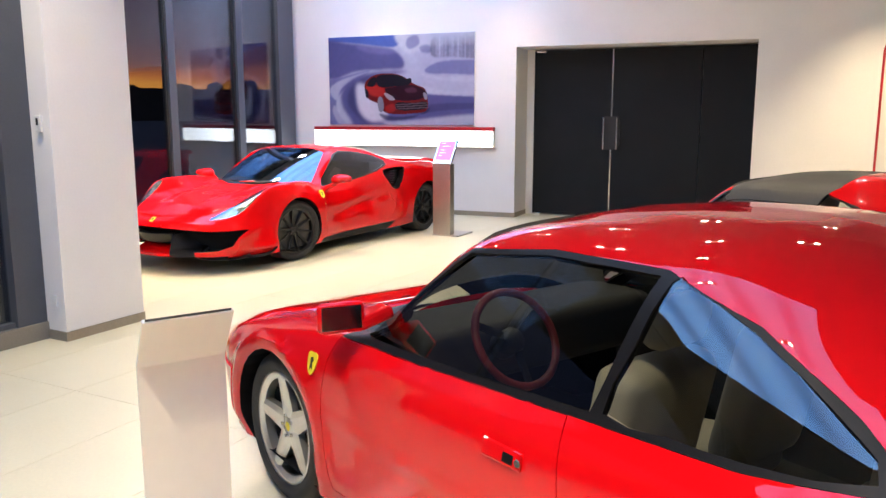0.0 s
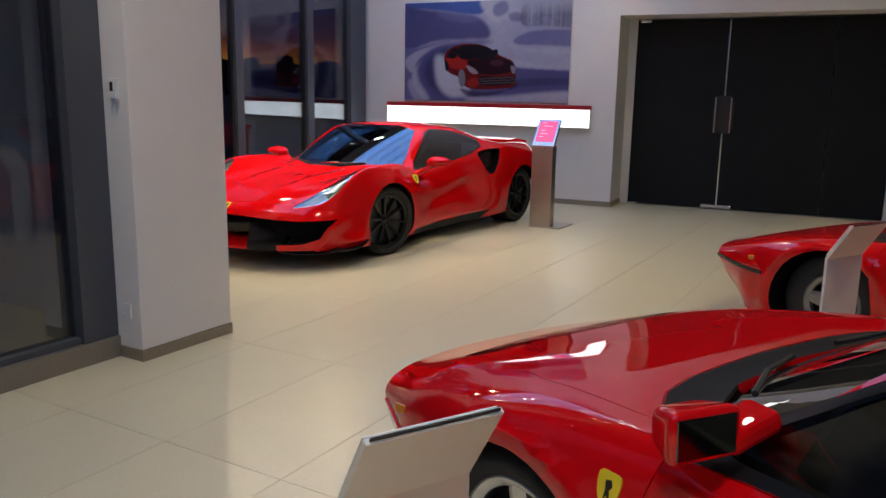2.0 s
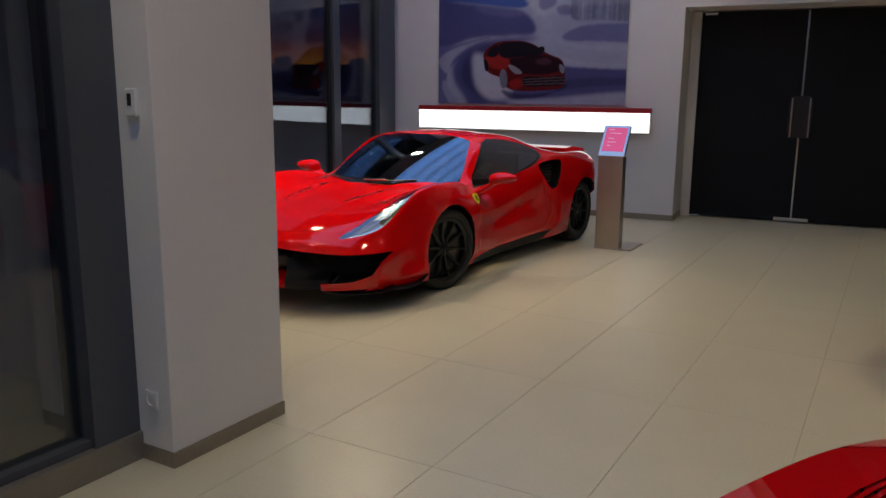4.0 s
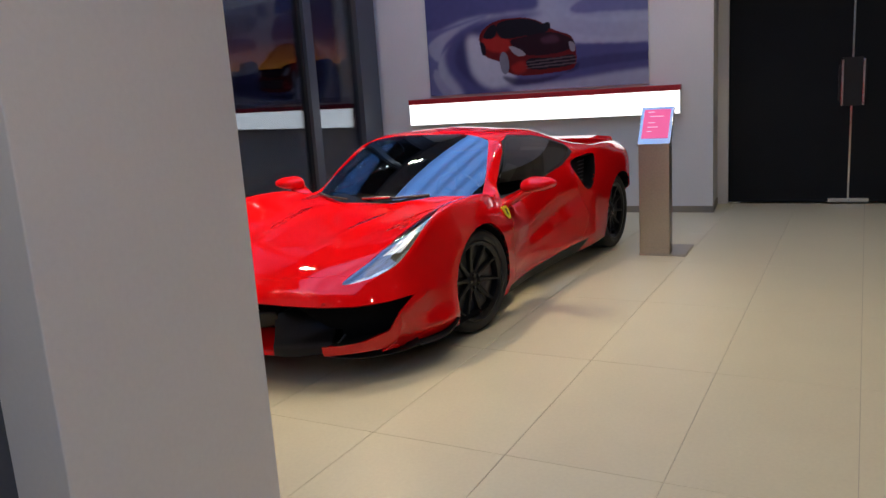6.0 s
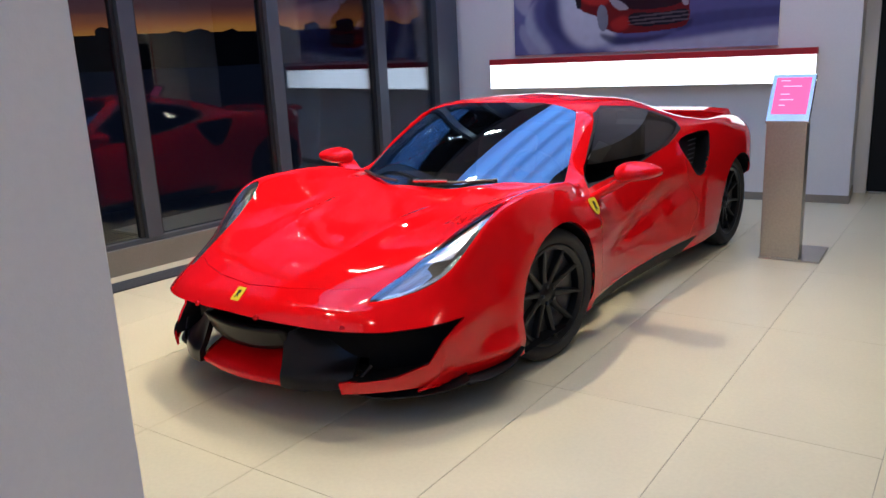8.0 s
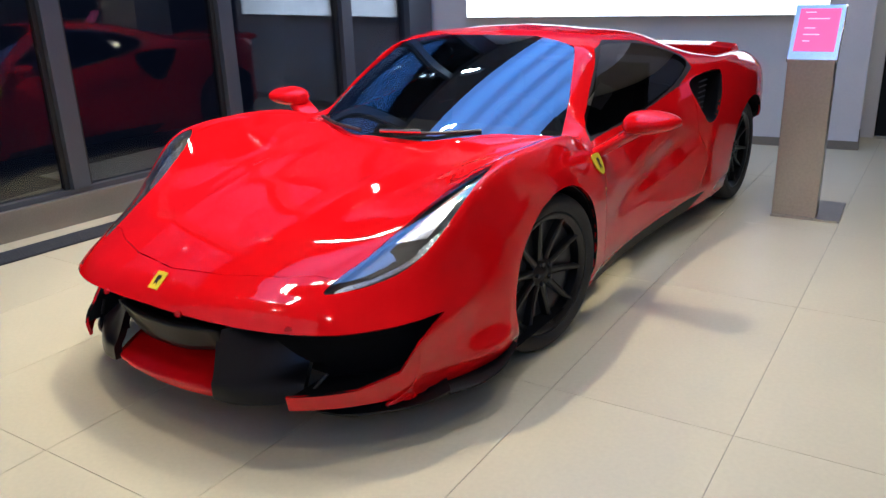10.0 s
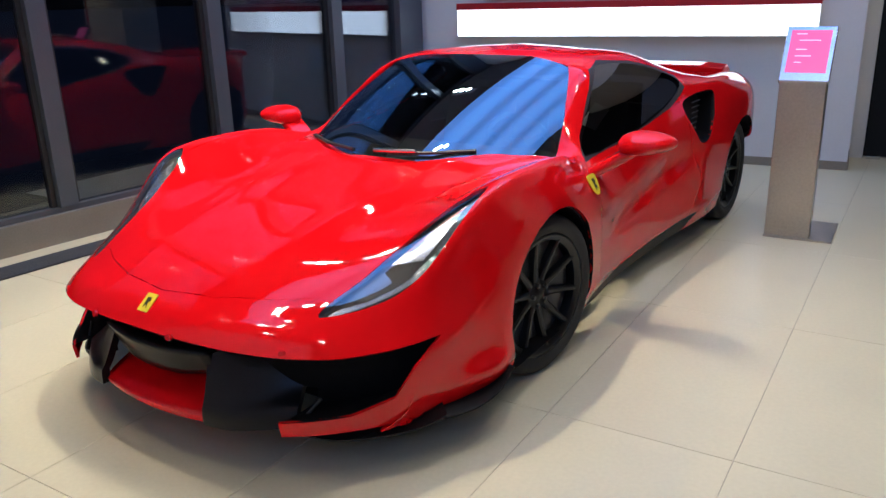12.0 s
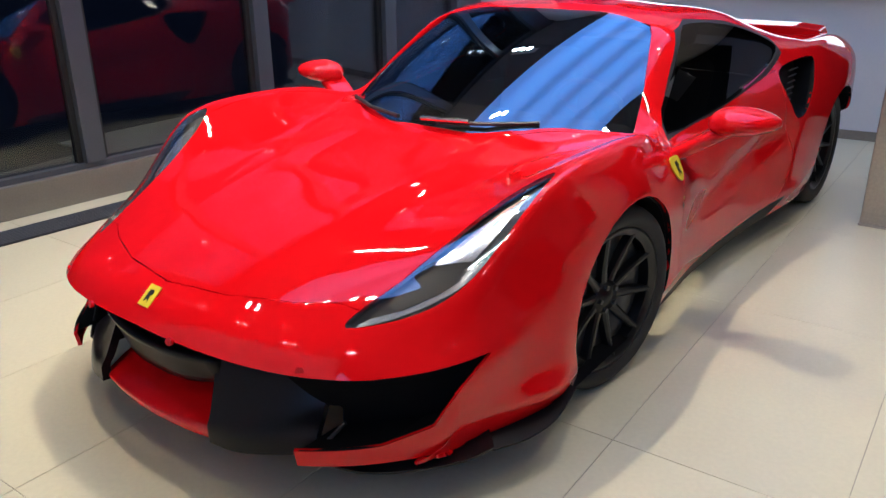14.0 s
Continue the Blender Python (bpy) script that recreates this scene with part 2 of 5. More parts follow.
structure("wall_return", span_bm(-8.2, -3.9, 6.15, 6.40, 0, CEILING), WALL, "white return wall behind the pillar", "wall")
structure("ceiling", span_bm(-8.6, 9.3, -4.3, BACK + 0.9, CEILING, CEILING + 0.25), CEIL, "dark grey showroom ceiling, out of view", "ceiling")
structure("baseboard_left", span_bm(-6.38, ALC0 + 0.004, BACK - 0.012, BACK + 0.002, 0, 0.075), SKIRT, "thin brushed metal skirting along the wall", "skirting")
structure("baseboard_right", span_bm(ALC1 - 0.004, 9.0, BACK - 0.012, BACK + 0.002, 0, 0.075), SKIRT, "thin brushed metal skirting along the wall", "skirting")
structure("baseboard_recess", span_bm(ALC0 - 0.002, ALC0 + 0.012, BACK + 0.004, DOORY, 0, 0.075), SKIRT, "thin brushed metal skirting in the recess", "skirting")

# pillar, turned a little with the floor grid
PM = pose(-3.218, 5.669, 0, 0, 0, -5.6)
pillar = structure("pillar", span_bm(-0.95, 0, 0, 0.705, 0.07, CEILING, 0.004), PILLAR, "smooth off-white square showroom pillar", "pillar", PM)
structure("pillar_skirting", span_bm(-0.94, 0.006, -0.006, 0.711, 0, 0.07), SKIRT, "narrow metal skirting round the pillar", "skirting", PM)


def window_wall(name, m, along, sill, posts, corner, label):
    """Glass between posts: local y runs along the wall, local x points into the hall."""
    w = thing(name, m, label, "window wall", kind="structure")
    top = CEILING
    part("window_sill", span_bm(-0.16, 0.02, along[0], along[1], 0, sill, 0.004), SILLMETAL, w, "brushed metal plinth under the glass")
    part("bottom_rail", span_bm(-0.14, -0.02, along[0], along[1], sill, sill + 0.035), ALU, w)
    part("top_rail", span_bm(-0.14, -0.02, along[0], along[1], top - 0.09, top - 0.004), ALU, w)
    for a, wide in posts:
        part("mullion", span_bm(-0.17, 0.0, a - wide / 2, a + wide / 2, sill + 0.035, top - 0.09, 0.004), ALU, w)
        part("gasket", span_bm(-0.10, -0.05, a - wide / 2 - 0.035, a - wide / 2, sill + 0.035, top - 0.09), ALU_DARK, w)
        part("gasket", span_bm(-0.10, -0.05, a + wide / 2, a + wide / 2 + 0.035, sill + 0.035, top - 0.09), ALU_DARK, w)
    edges = [(a - wide / 2 - 0.03, a + wide / 2 + 0.03) for a, wide in posts]
    ends = [along[0]] + [e for pr in edges for e in pr] + [along[1]]
    for a, b in zip(ends[::2], ends[1::2]):
        if b - a > 0.1:
            g = part("pane", span_bm(-0.085, -0.07, a, b, sill + 0.03, top - 0.085), PANE, w)
            g.visible_shadow = False
    if corner:
        part("corner_post", span_bm(-0.2, 0.004, corner[0], corner[1], 0, top - 0.004, 0.004), ALU, w)
    return w


WM = pose(-6.43, BACK, 0, 0, 0, -10)
window_wall("window_1", WM, (-7.6, 0.0), 0.20, [(-6.84, 0.13), (-5.47, 0.13), (-4.10, 0.13), (-2.71, 0.13), (-1.35, 0.13)], (-0.46, -0.10), "tall glass wall in grey metal frames with dusk outside")
NM = pose(-3.43, 5.72, 0, 0, 0, -5.6)
window_wall("window_2", NM, (-9.8, 0.0), 0.13, [(-8.1, 0.09), (-5.4, 0.09), (-2.7, 0.09)], (-0.26, -0.004), "tall dark glass wall beside the pillar")

# heating trench grille in the floor
tr = thing("trench_grille", WM @ pose(0.32, -4.0, 0.001), "dark slatted heating grille set in the floor", "grille")
part("frame", span_bm(-0.12, 0.12, -3.3, 2.6, 0.0, 0.004), ALU_DARK, tr)
for i in range(9):
    part("slat", span_bm(-0.108 + i * 0.025, -0.096 + i * 0.025, -3.28, 2.58, 0.004, 0.010), ALU, tr)

# added ceiling glow sheets and spots
def glow_sheet(x, y, wide, long, turn):
    lp = thing("ceiling_light", pose(x, y, CEILING - 0.06, 0, 0, turn), "added blue-white glow sheet under the ceiling, out of view", "ceiling light", "luminous ceiling panels")
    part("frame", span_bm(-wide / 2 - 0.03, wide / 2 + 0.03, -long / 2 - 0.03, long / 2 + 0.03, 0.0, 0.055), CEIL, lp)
    part("glow_face", span_bm(-wide / 2, wide / 2, -long / 2, long / 2, -0.008, 0.0), BLUE_GLOW, lp)


for px, py, pw, pl in GLOW_SHEETS:
    glow_sheet(px, py, pw, pl, -10)


def spot_fixture():
    s = thing("ceiling_spot", pose(SPOTS[0][0], SPOTS[0][1], CEILING), "white twin ceiling spot with two round lenses", "spotlight", "ceiling spots")
    part("plate", span_bm(-0.20, 0.20, -0.07, 0.07, -0.02, 0.0, 0.004), PLASTIC_W, s)
    for dx in (-0.11, 0.11):
        can = part("can", lathe_bm([(0.001, -0.02), (0.06, -0.02), (0.062, -0.13), (0.058, -0.138), (0.001, -0.138)], 20, "z"), PLASTIC_W, s, smooth=True, m=pose(dx, 0, 0))
        part("lens", lathe_bm([(0.001, -0.147), (0.034, -0.147), (0.046, -0.139)], 20, "z"), SPOTGLOW, can, smooth=True)
    return s


spot0 = spot_fixture()
for sx, sy, sw in SPOTS[1:]:
    copy_thing(spot0, pose(sx, sy, CEILING))
for sx, sy in TRACK:
    copy_thing(spot0, pose(sx, sy, CEILING - 0.068, 0, 0, -10))

# dark double door in the recess
door = thing("door_1", pose(0, DOORY, 0), "closed anthracite double door with steel pull handles", "door", kind="structure")
for x0, x1 in ((ALC0 + 0.13, SEAM - 0.011), (SEAM + 0.011, 0.400), (0.405, ALC1 - 0.005)):
    part("leaf", span_bm(x0, x1, 0, 0.05, 0.02, ALCZ - 0.02, 0.003), DOORM, door)
part("side_panel", span_bm(ALC0 + 0.004, ALC0 + 0.126, 0.004, 0.05, 0.0, ALCZ - 0.004), WALL, door, "white filler beside the leaf")
part("glass_strip", span_bm(SEAM - 0.009, SEAM + 0.009, 0.01, 0.04, 0.02, ALCZ - 0.03), CHROME, door, "bright seam between the leaves")
for s in (-1, 1):
    cx = SEAM + s * 0.105
    hd = part("pull_handle", box_bm((0.026, 0.03, 0.50), (cx, -0.09, 1.36), 0.006), CHROME, door, "upright steel pull handle")
    for dz in (-0.18, 0.18):
        part("standoff", box_bm((0.02, 0.08, 0.02), (cx, -0.04, 1.36 + dz), 0.003), CHROME, hd)
    part("floor_shoe", box_bm((0.20, 0.06, 0.05), (SEAM + s * 0.11, -0.01, 0.045), 0.004), CHROME, door, "steel floor hinge shoe")
part("lock_plate", prism_bm([(-0.10, -0.26), (0.10, -0.26), (0.14, -0.18), (0.14, 0.18), (0.10, 0.27), (-0.10, 0.27), (-0.14, 0.18), (-0.14, -0.18)], -0.012), PLASTIC_B, door, "dark eight-sided plate", m=pose(SEAM, 0.0, 1.36))
part("top_shoe", box_bm((0.16, 0.06, 0.035), (-2.12, -0.01, ALCZ - 0.04), 0.004), CHROME, door)
part("floor_stop", box_bm((0.12, 0.06, 0.03), (-2.16, -0.01, 0.016), 0.004), CHROME, door)

# ---- poster, light box, kiosk, small wall things ----



def curve(pts):
    """A smooth line through (t, value) pairs that never overshoots them."""
    t, v = np.array([p[0] for p in pts], float), np.array([p[1] for p in pts], float)
    h, d = np.diff(t), np.diff(v) / np.diff(t)
    m = np.empty(len(t))
    m[0], m[-1] = d[0], d[-1]
    m[1:-1] = (d[:-1] * h[1:] + d[1:] * h[:-1]) / (h[1:] + h[:-1])
    lim = 3 * np.minimum(np.abs(d[:-1]), np.abs(d[1:]))
    m[1:-1] = np.where(d[:-1] * d[1:] <= 0, 0, np.sign(m[1:-1]) * np.minimum(np.abs(m[1:-1]), lim))

    def f(x):
        x = np.clip(x, t[0], t[-1])
        i = np.clip(np.searchsorted(t, x) - 1, 0, len(h) - 1)
        u = (x - t[i]) / h[i]
        return ((1 + 2 * u) * (1 - u) ** 2 * v[i] + u * (1 - u) ** 2 * h[i] * m[i] + u * u * (3 - 2 * u) * v[i + 1] + u * u * (u - 1) * h[i] * m[i + 1])
    return f


def rounded(poly, steps=4):
    """A closed smooth outline through the corners."""
    n, out = len(poly), []
    for i in range(n):
        a, b, c, d = (Vector(poly[k % n]) for k in (i - 1, i, i + 1, i + 2))
        for k in range(steps):
            u = k / steps
            p = 0.5 * (2 * b + (c - a) * u + (2 * a - 5 * b + 4 * c - d) * u * u + (3 * b - a - 3 * c + d) * u ** 3)
            out.append((p.x, p.y))
    return out


# poster: the print is soft-edged shapes in shares of its width and height, laid over one another
PX0, PX1, PZ0, PZ1 = -5.77, -3.06, 1.485, 2.973
PW, PH = PX1 - PX0, PZ1 - PZ0
PRINT_W, PRINT_H = 330, 180


def blurred(a, r):
    """Three passes of a box blur."""
    r = int(r)
    if r < 1:
        return a
    for axis in (0, 1):
        for _ in range(3):
            pad = [(0, 0), (0, 0)]
            pad[axis] = (r + 1, r)
            c = np.cumsum(np.pad(a, pad, mode="edge"), axis=axis)
            n = a.shape[axis]
            hi, lo = np.take(c, range(2 * r + 1, 2 * r + 1 + n), axis), np.take(c, range(0, n), axis)
            a = (hi - lo) / (2 * r + 1)
    return a


def poster_print():
    rng = np.random.default_rng(11)
    uu, vv = np.meshgrid(np.linspace(0, 1, PRINT_W), np.linspace(0, 1, PRINT_H))
    grain = blurred(rng.random((PRINT_H, PRINT_W)), 2) - 0.5
    cloud = blurred(rng.random((PRINT_H, PRINT_W)), 9) - 0.5
    streak = blurred(np.repeat(rng.random((1, PRINT_W)), PRINT_H, 0) + 0.5 * rng.random((PRINT_H, PRINT_W)), 1)
    img = np.empty((PRINT_H, PRINT_W, 3))
    img[:] = (0.40, 0.42, 0.56)
    snow, shade, dusk, road, deep = (0.44, 0.46, 0.60), (0.085, 0.088, 0.24), (0.15, 0.155, 0.34), (0.035, 0.037, 0.125), (0.02, 0.021, 0.075)

    def lay(poly, color, soft, weight=1.0, texture=None):
        mask = np.zeros(uu.shape, bool)
        pts = rounded(poly, 4)
        for (a, b), (c, d) in zip(pts, pts[1:] + pts[:1]):
            if b != d:
                mask ^= ((b > vv) != (d > vv)) & (uu < (c - a) * (vv - b) / (d - b) + a)
        m = blurred(mask.astype(float), soft * 0.6) * weight
        if texture is not None:
            m = np.clip(m * texture, 0, 1)
        img[:] = img * (1 - m[..., None]) + np.array(color) * m[..., None]

    lay([(-0.1, 1.1), (0.56, 1.1), (0.50, 0.90), (0.42, 0.87), (0.25, 0.91), (0.10, 0.94), (-0.1, 0.96)], (0.07, 0.13, 0.42), 3)
    lay([(0.50, 1.1), (1.1, 1.1), (1.1, 0.90), (0.72, 0.86), (0.55, 0.80)], (0.50, 0.52, 0.62), 4)
    lay([(0.56, 0.96), (0.62, 0.99), (0.64, 0.90), (0.58, 0.84), (0.55, 0.88)], dusk, 2, 0.7)
    lay([(0.64, 0.86), (0.70, 0.88), (0.72, 0.80), (0.66, 0.80)], shade, 2, 0.55)
    lay([(-0.1, 0.95), (0.14, 0.93), (0.32, 0.88), (0.46, 0.84), (0.53, 0.73), (0.52, 0.63), (0.38, 0.62), (0.18, 0.60), (-0.1, 0.46)], shade, 4)
    lay([(0.20, 0.90), (0.36, 0.88), (0.48, 0.82), (0.40, 0.79), (0.26, 0.83)], dusk, 4, 0.7)
    lay([(0.73, 0.96), (0.85, 1.0), (1.1, 0.98), (1.1, 0.73), (0.86, 0.74), (0.72, 0.76)], (0.10, 0.10, 0.14), 3, 0.95, np.clip(streak * 1.5 - 0.62, 0, 0.7) * np.clip((0.99 - vv + 0.25 * cloud) * 7, 0, 1))
    lay([(0.68, 0.62), (0.80, 0.70), (1.1, 0.69), (1.1, 0.55), (0.82, 0.56), (0.70, 0.57)], dusk, 3, 0.85)
    lay([(0.64, 0.57), (0.80, 0.53), (1.1, 0.52), (1.1, 0.47), (0.78, 0.49)], snow, 2)
    lay([(-0.1, 0.46), (0.10, 0.55), (0.30, 0.62), (0.22, 0.52), (0.08, 0.36), (0.05, 0.18), (0.14, -0.1), (-0.1, -0.1)], dusk, 3)
    lay([(0.0, 0.40), (0.07, 0.50), (0.22, 0.58), (0.34, 0.62), (0.20, 0.54), (0.09, 0.42), (0.05, 0.28)], snow, 3, 0.75)
    lay([(0.56, 0.60), (0.34, 0.60), (0.18, 0.53), (0.09, 0.38), (0.09, 0.22), (0.15, 0.06), (0.22, -0.1), (0.46, -0.1), (0.33, 0.10), (0.26, 0.26), (0.26, 0.42), (0.36, 0.52)], shade, 5)
    lay([(0.30, 0.56), (0.18, 0.46), (0.13, 0.32), (0.16, 0.16), (0.27, 0.02), (0.21, 0.18), (0.20, 0.34), (0.25, 0.48)], road, 5, 0.8)
    lay([(0.04, 0.22), (0.10, 0.06), (0.18, -0.1), (0.12, -0.1), (0.05, 0.04), (0.02, 0.16)], snow, 3, 0.6)
    lay([(0.60, 0.30), (0.75, 0.35), (1.1, 0.33), (1.1, 0.15), (0.85, 0.10), (0.55, 0.05), (0.36, 0.07)], shade, 4)
    lay([(0.62, 0.20), (0.80, 0.24), (1.1, 0.24), (1.1, 0.19), (0.80, 0.16), (0.60, 0.12)], road, 3, 0.6)
    lay([(0.66, 0.43), (0.80, 0.38), (1.1, 0.36), (1.1, 0.31), (0.80, 0.33), (0.68, 0.36)], snow, 3, 0.9)
    lay([(0.20, 0.46), (0.27, 0.44), (0.36, 0.26), (0.42, 0.10), (0.32, 0.03), (0.23, 0.12), (0.20, 0.28)], (0.50, 0.52, 0.64), 6)
    lay([(0.36, 0.13), (0.48, 0.09), (0.68, 0.13), (0.70, 0.20), (0.60, 0.08), (0.42, 0.05)], deep, 3, 0.8)
    red, lit, dark, maroon = (0.13, 0.004, 0.006), (0.36, 0.016, 0.014), (0.006, 0.005, 0.012), (0.018, 0.002, 0.009)
    lay([(0.255, 0.44), (0.29, 0.53), (0.36, 0.575), (0.46, 0.575), (0.53, 0.54), (0.60, 0.46), (0.675, 0.40), (0.695, 0.28), (0.685, 0.16), (0.60, 0.13), (0.47, 0.12), (0.39, 0.15), (0.35, 0.24), (0.28, 0.30)], red, 1)
    lay([(0.265, 0.43), (0.34, 0.45), (0.40, 0.40), (0.38, 0.32), (0.30, 0.34)], lit, 2)
    lay([(0.40, 0.20), (0.46, 0.24), (0.47, 0.16), (0.42, 0.14)], lit, 2, 0.8)
    lay([(0.345, 0.545), (0.44, 0.568), (0.52, 0.54), (0.575, 0.455), (0.46, 0.43), (0.36, 0.43)], dark, 1)
    lay([(0.275, 0.45), (0.30, 0.52), (0.335, 0.54), (0.335, 0.46), (0.31, 0.43)], dark, 1)
    lay([(0.40, 0.40), (0.46, 0.425), (0.58, 0.445), (0.66, 0.40), (0.69, 0.33), (0.62, 0.28), (0.50, 0.275), (0.44, 0.31)], maroon, 1)
    lay([(0.48, 0.25), (0.60, 0.245), (0.68, 0.26), (0.685, 0.19), (0.60, 0.165), (0.49, 0.17)], dark, 1)
    for k in range(3):
        lay([(0.49, 0.232 - k * 0.024), (0.68, 0.250 - k * 0.026), (0.68, 0.240 - k * 0.026), (0.49, 0.222 - k * 0.024)], (0.13, 0.10, 0.12), 0, 0.7)
    lay([(0.395, 0.36), (0.43, 0.345), (0.47, 0.29), (0.44, 0.275), (0.41, 0.31)], (0.34, 0.33, 0.38), 1, 0.9)
    lay([(0.665, 0.36), (0.69, 0.34), (0.69, 0.285), (0.672, 0.29)], (0.30, 0.29, 0.34), 1, 0.9)
    lay([(0.36, 0.32), (0.385, 0.29), (0.39, 0.19), (0.375, 0.14), (0.355, 0.17), (0.348, 0.26)], (0.20, 0.20, 0.26), 1)
    lay([(0.258, 0.41), (0.28, 0.39), (0.285, 0.32), (0.268, 0.31)], dark, 1)
    lay([(0.55, 0.51), (0.58, 0.52), (0.585, 0.475), (0.56, 0.47)], dark, 1)
    lay([(0.54, 0.40), (0.60, 0.42), (0.62, 0.37), (0.56, 0.36)], (0.10, 0.03, 0.06), 3, 0.7)
    return np.clip(0.80 * img * (1 + 0.6 * grain + 1.6 * cloud)[..., None], 0, 1)


def print_mat():
    m = mat("glossy_poster_print", (0.3, 0.3, 0.4), 0.4, spec=0.2)
    at = m.node_tree.nodes.new("ShaderNodeVertexColor")
    at.layer_name = "print"
    m.node_tree.links.new(at.outputs["Color"], m.node_tree.nodes["Principled BSDF"].inputs["Base Color"])
    return m


poster = thing("poster", pose(PX0, BACK - 0.03, PZ0), "glossy wall poster of a red car drifting on a snowy bend", "poster")
part("board", span_bm(0, PW, 0.0, 0.028, 0, PH, 0.003), PLASTIC_W, poster)
sheet = bmesh.new()
cells = [[sheet.verts.new((0.003 + (PW - 0.006) * x / (PRINT_W - 1), 0, 0.003 + (PH - 0.006) * z / (PRINT_H - 1))) for x in range(PRINT_W)] for z in range(PRINT_H)]
for lo_row, hi_row in zip(cells, cells[1:]):
    for x in range(PRINT_W - 1):
        sheet.faces.new((lo_row[x], lo_row[x + 1], hi_row[x + 1], hi_row[x]))
picture = part("print", sheet, print_mat(), poster, "soft photographic print", m=pose(0, -0.002, 0))
ink = picture.data.color_attributes.new("print", "FLOAT_COLOR", "POINT")
ink.data.foreach_set("color", np.concatenate([poster_print().reshape(-1, 3), np.ones((PRINT_W * PRINT_H, 1))], 1).astype(np.float32).ravel())

box = thing("light_box", pose(-6.05, BACK, 1.135), "long glowing white wall light box with a red top strip", "light box")
part("case", span_bm(0, 3.335, -0.09, -0.002, 0.0, 0.262, 0.003), PLASTIC_W, box)
part("panel", span_bm(0.006, 3.329, -0.096, -0.0905, 0.006, 0.258), LIGHTBOX, box, "glowing opal front")
part("strip", span_bm(-0.004, 3.339, -0.10, -0.002, 0.263, 0.322, 0.003), RED_PLATE, box, "dark red top strip")

KM = pose(-2.832, 11.54, 0, 0, 0, -3.5)
kiosk = thing("info_kiosk", KM, "brushed steel info pedestal with a lit pink tilted screen", "kiosk")
part("base_plate", span_bm(-0.005, 0.40, -0.01, 0.46, 0, 0.014, 0.002), STEEL, kiosk)
part("column", span_bm(0, 0.265, 0, 0.13, 0.014, 0.995, 0.004), STEEL, kiosk, "brushed steel column")
HEADM = pose(-0.01, 0.0, 0.995, -36, 0, 0)
head = part("head", span_bm(0, 0.285, 0.0, 0.035, 0, 0.385, 0.005), CHROME, kiosk, "pale metal tilted head", m=HEADM)
part("screen", span_bm(0.028, 0.257, -0.003, 0.0, 0.06, 0.355), SCREEN, head)
for k, (a, b) in enumerate(((0.06, 0.12), (0.08, 0.20), (0.07, 0.13), (0.07, 0.16), (0.07, 0.11))):
    part("text_line", span_bm(a, b, -0.0045, -0.003, 0.325 - k * 0.045 - (0.02 if k > 1 else 0), 0.331 - k * 0.045 - (0.02 if k > 1 else 0)), SCREEN_TEXT, head)

sw = thing("wall_thermostat", PM @ pose(-0.105, -0.003, 1.585), "small white wall thermostat with a dark display", "thermostat")
part("body", box_bm((0.062, 0.022, 0.115), (0, -0.010, 0), 0.006), PLASTIC_W, sw)
part("display", box_bm((0.022, 0.004, 0.05), (-0.002, -0.0225, 0.012), 0.001), PLASTIC_B, sw)
so = thing("wall_socket", PM @ pose(-0.11, -0.003, 0.30), "white square wall socket low on the pillar", "socket")
part("plate", box_bm((0.07, 0.012, 0.085), (0, -0.005, 0), 0.004), PLASTIC_W, so)
part("insert", lathe_bm([(0.001, 0.0), (0.022, 0.0), (0.024, 0.004), (0.028, 0.004)], 16, "z"), PLASTIC_W, so, m=pose(0, -0.012, 0, 90))
dome = thing("dome_camera", pose(-2.94, BACK, 3.62), "small white round dome camera on the wall", "camera dome")
part("base", lathe_bm([(0.001, 0), (0.07, 0), (0.07, -0.03), (0.06, -0.045), (0.03, -0.075), (0.001, -0.085)], 20, "z"), PLASTIC_W, dome, smooth=True, m=pose(0, 0, 0, -90))


def round_rect(x0, x1, z0, z1, r, n=8):
    out = []
    for cx, cz, a0 in ((x1 - r, z1 - r, 0), (x0 + r, z1 - r, 90), (x0 + r, z0 + r, 180), (x1 - r, z0 + r, 270)):
        out += [(cx + r * math.cos(radians(a0 + 90 * i / n)), cz + r * math.sin(radians(a0 + 90 * i / n))) for i in range(n + 1)]
    return out


fr = thing("wall_display", pose(0, BACK - 0.014, 0), "tall wall display outlined by a rounded red band", "wall display")
part("red_outline", tube_bm([(x, 0, z) for x, z in round_rect(2.76, 5.2, 0.3, 2.75, 0.28)], 0.016, 8, True), RED_PLATE, fr, smooth=True)
part("screen", span_bm(2.93, 4.9, -0.03, 0.012, 1.0, 2.0, 0.006), PLASTIC_B, fr, "dark switched-off screen")


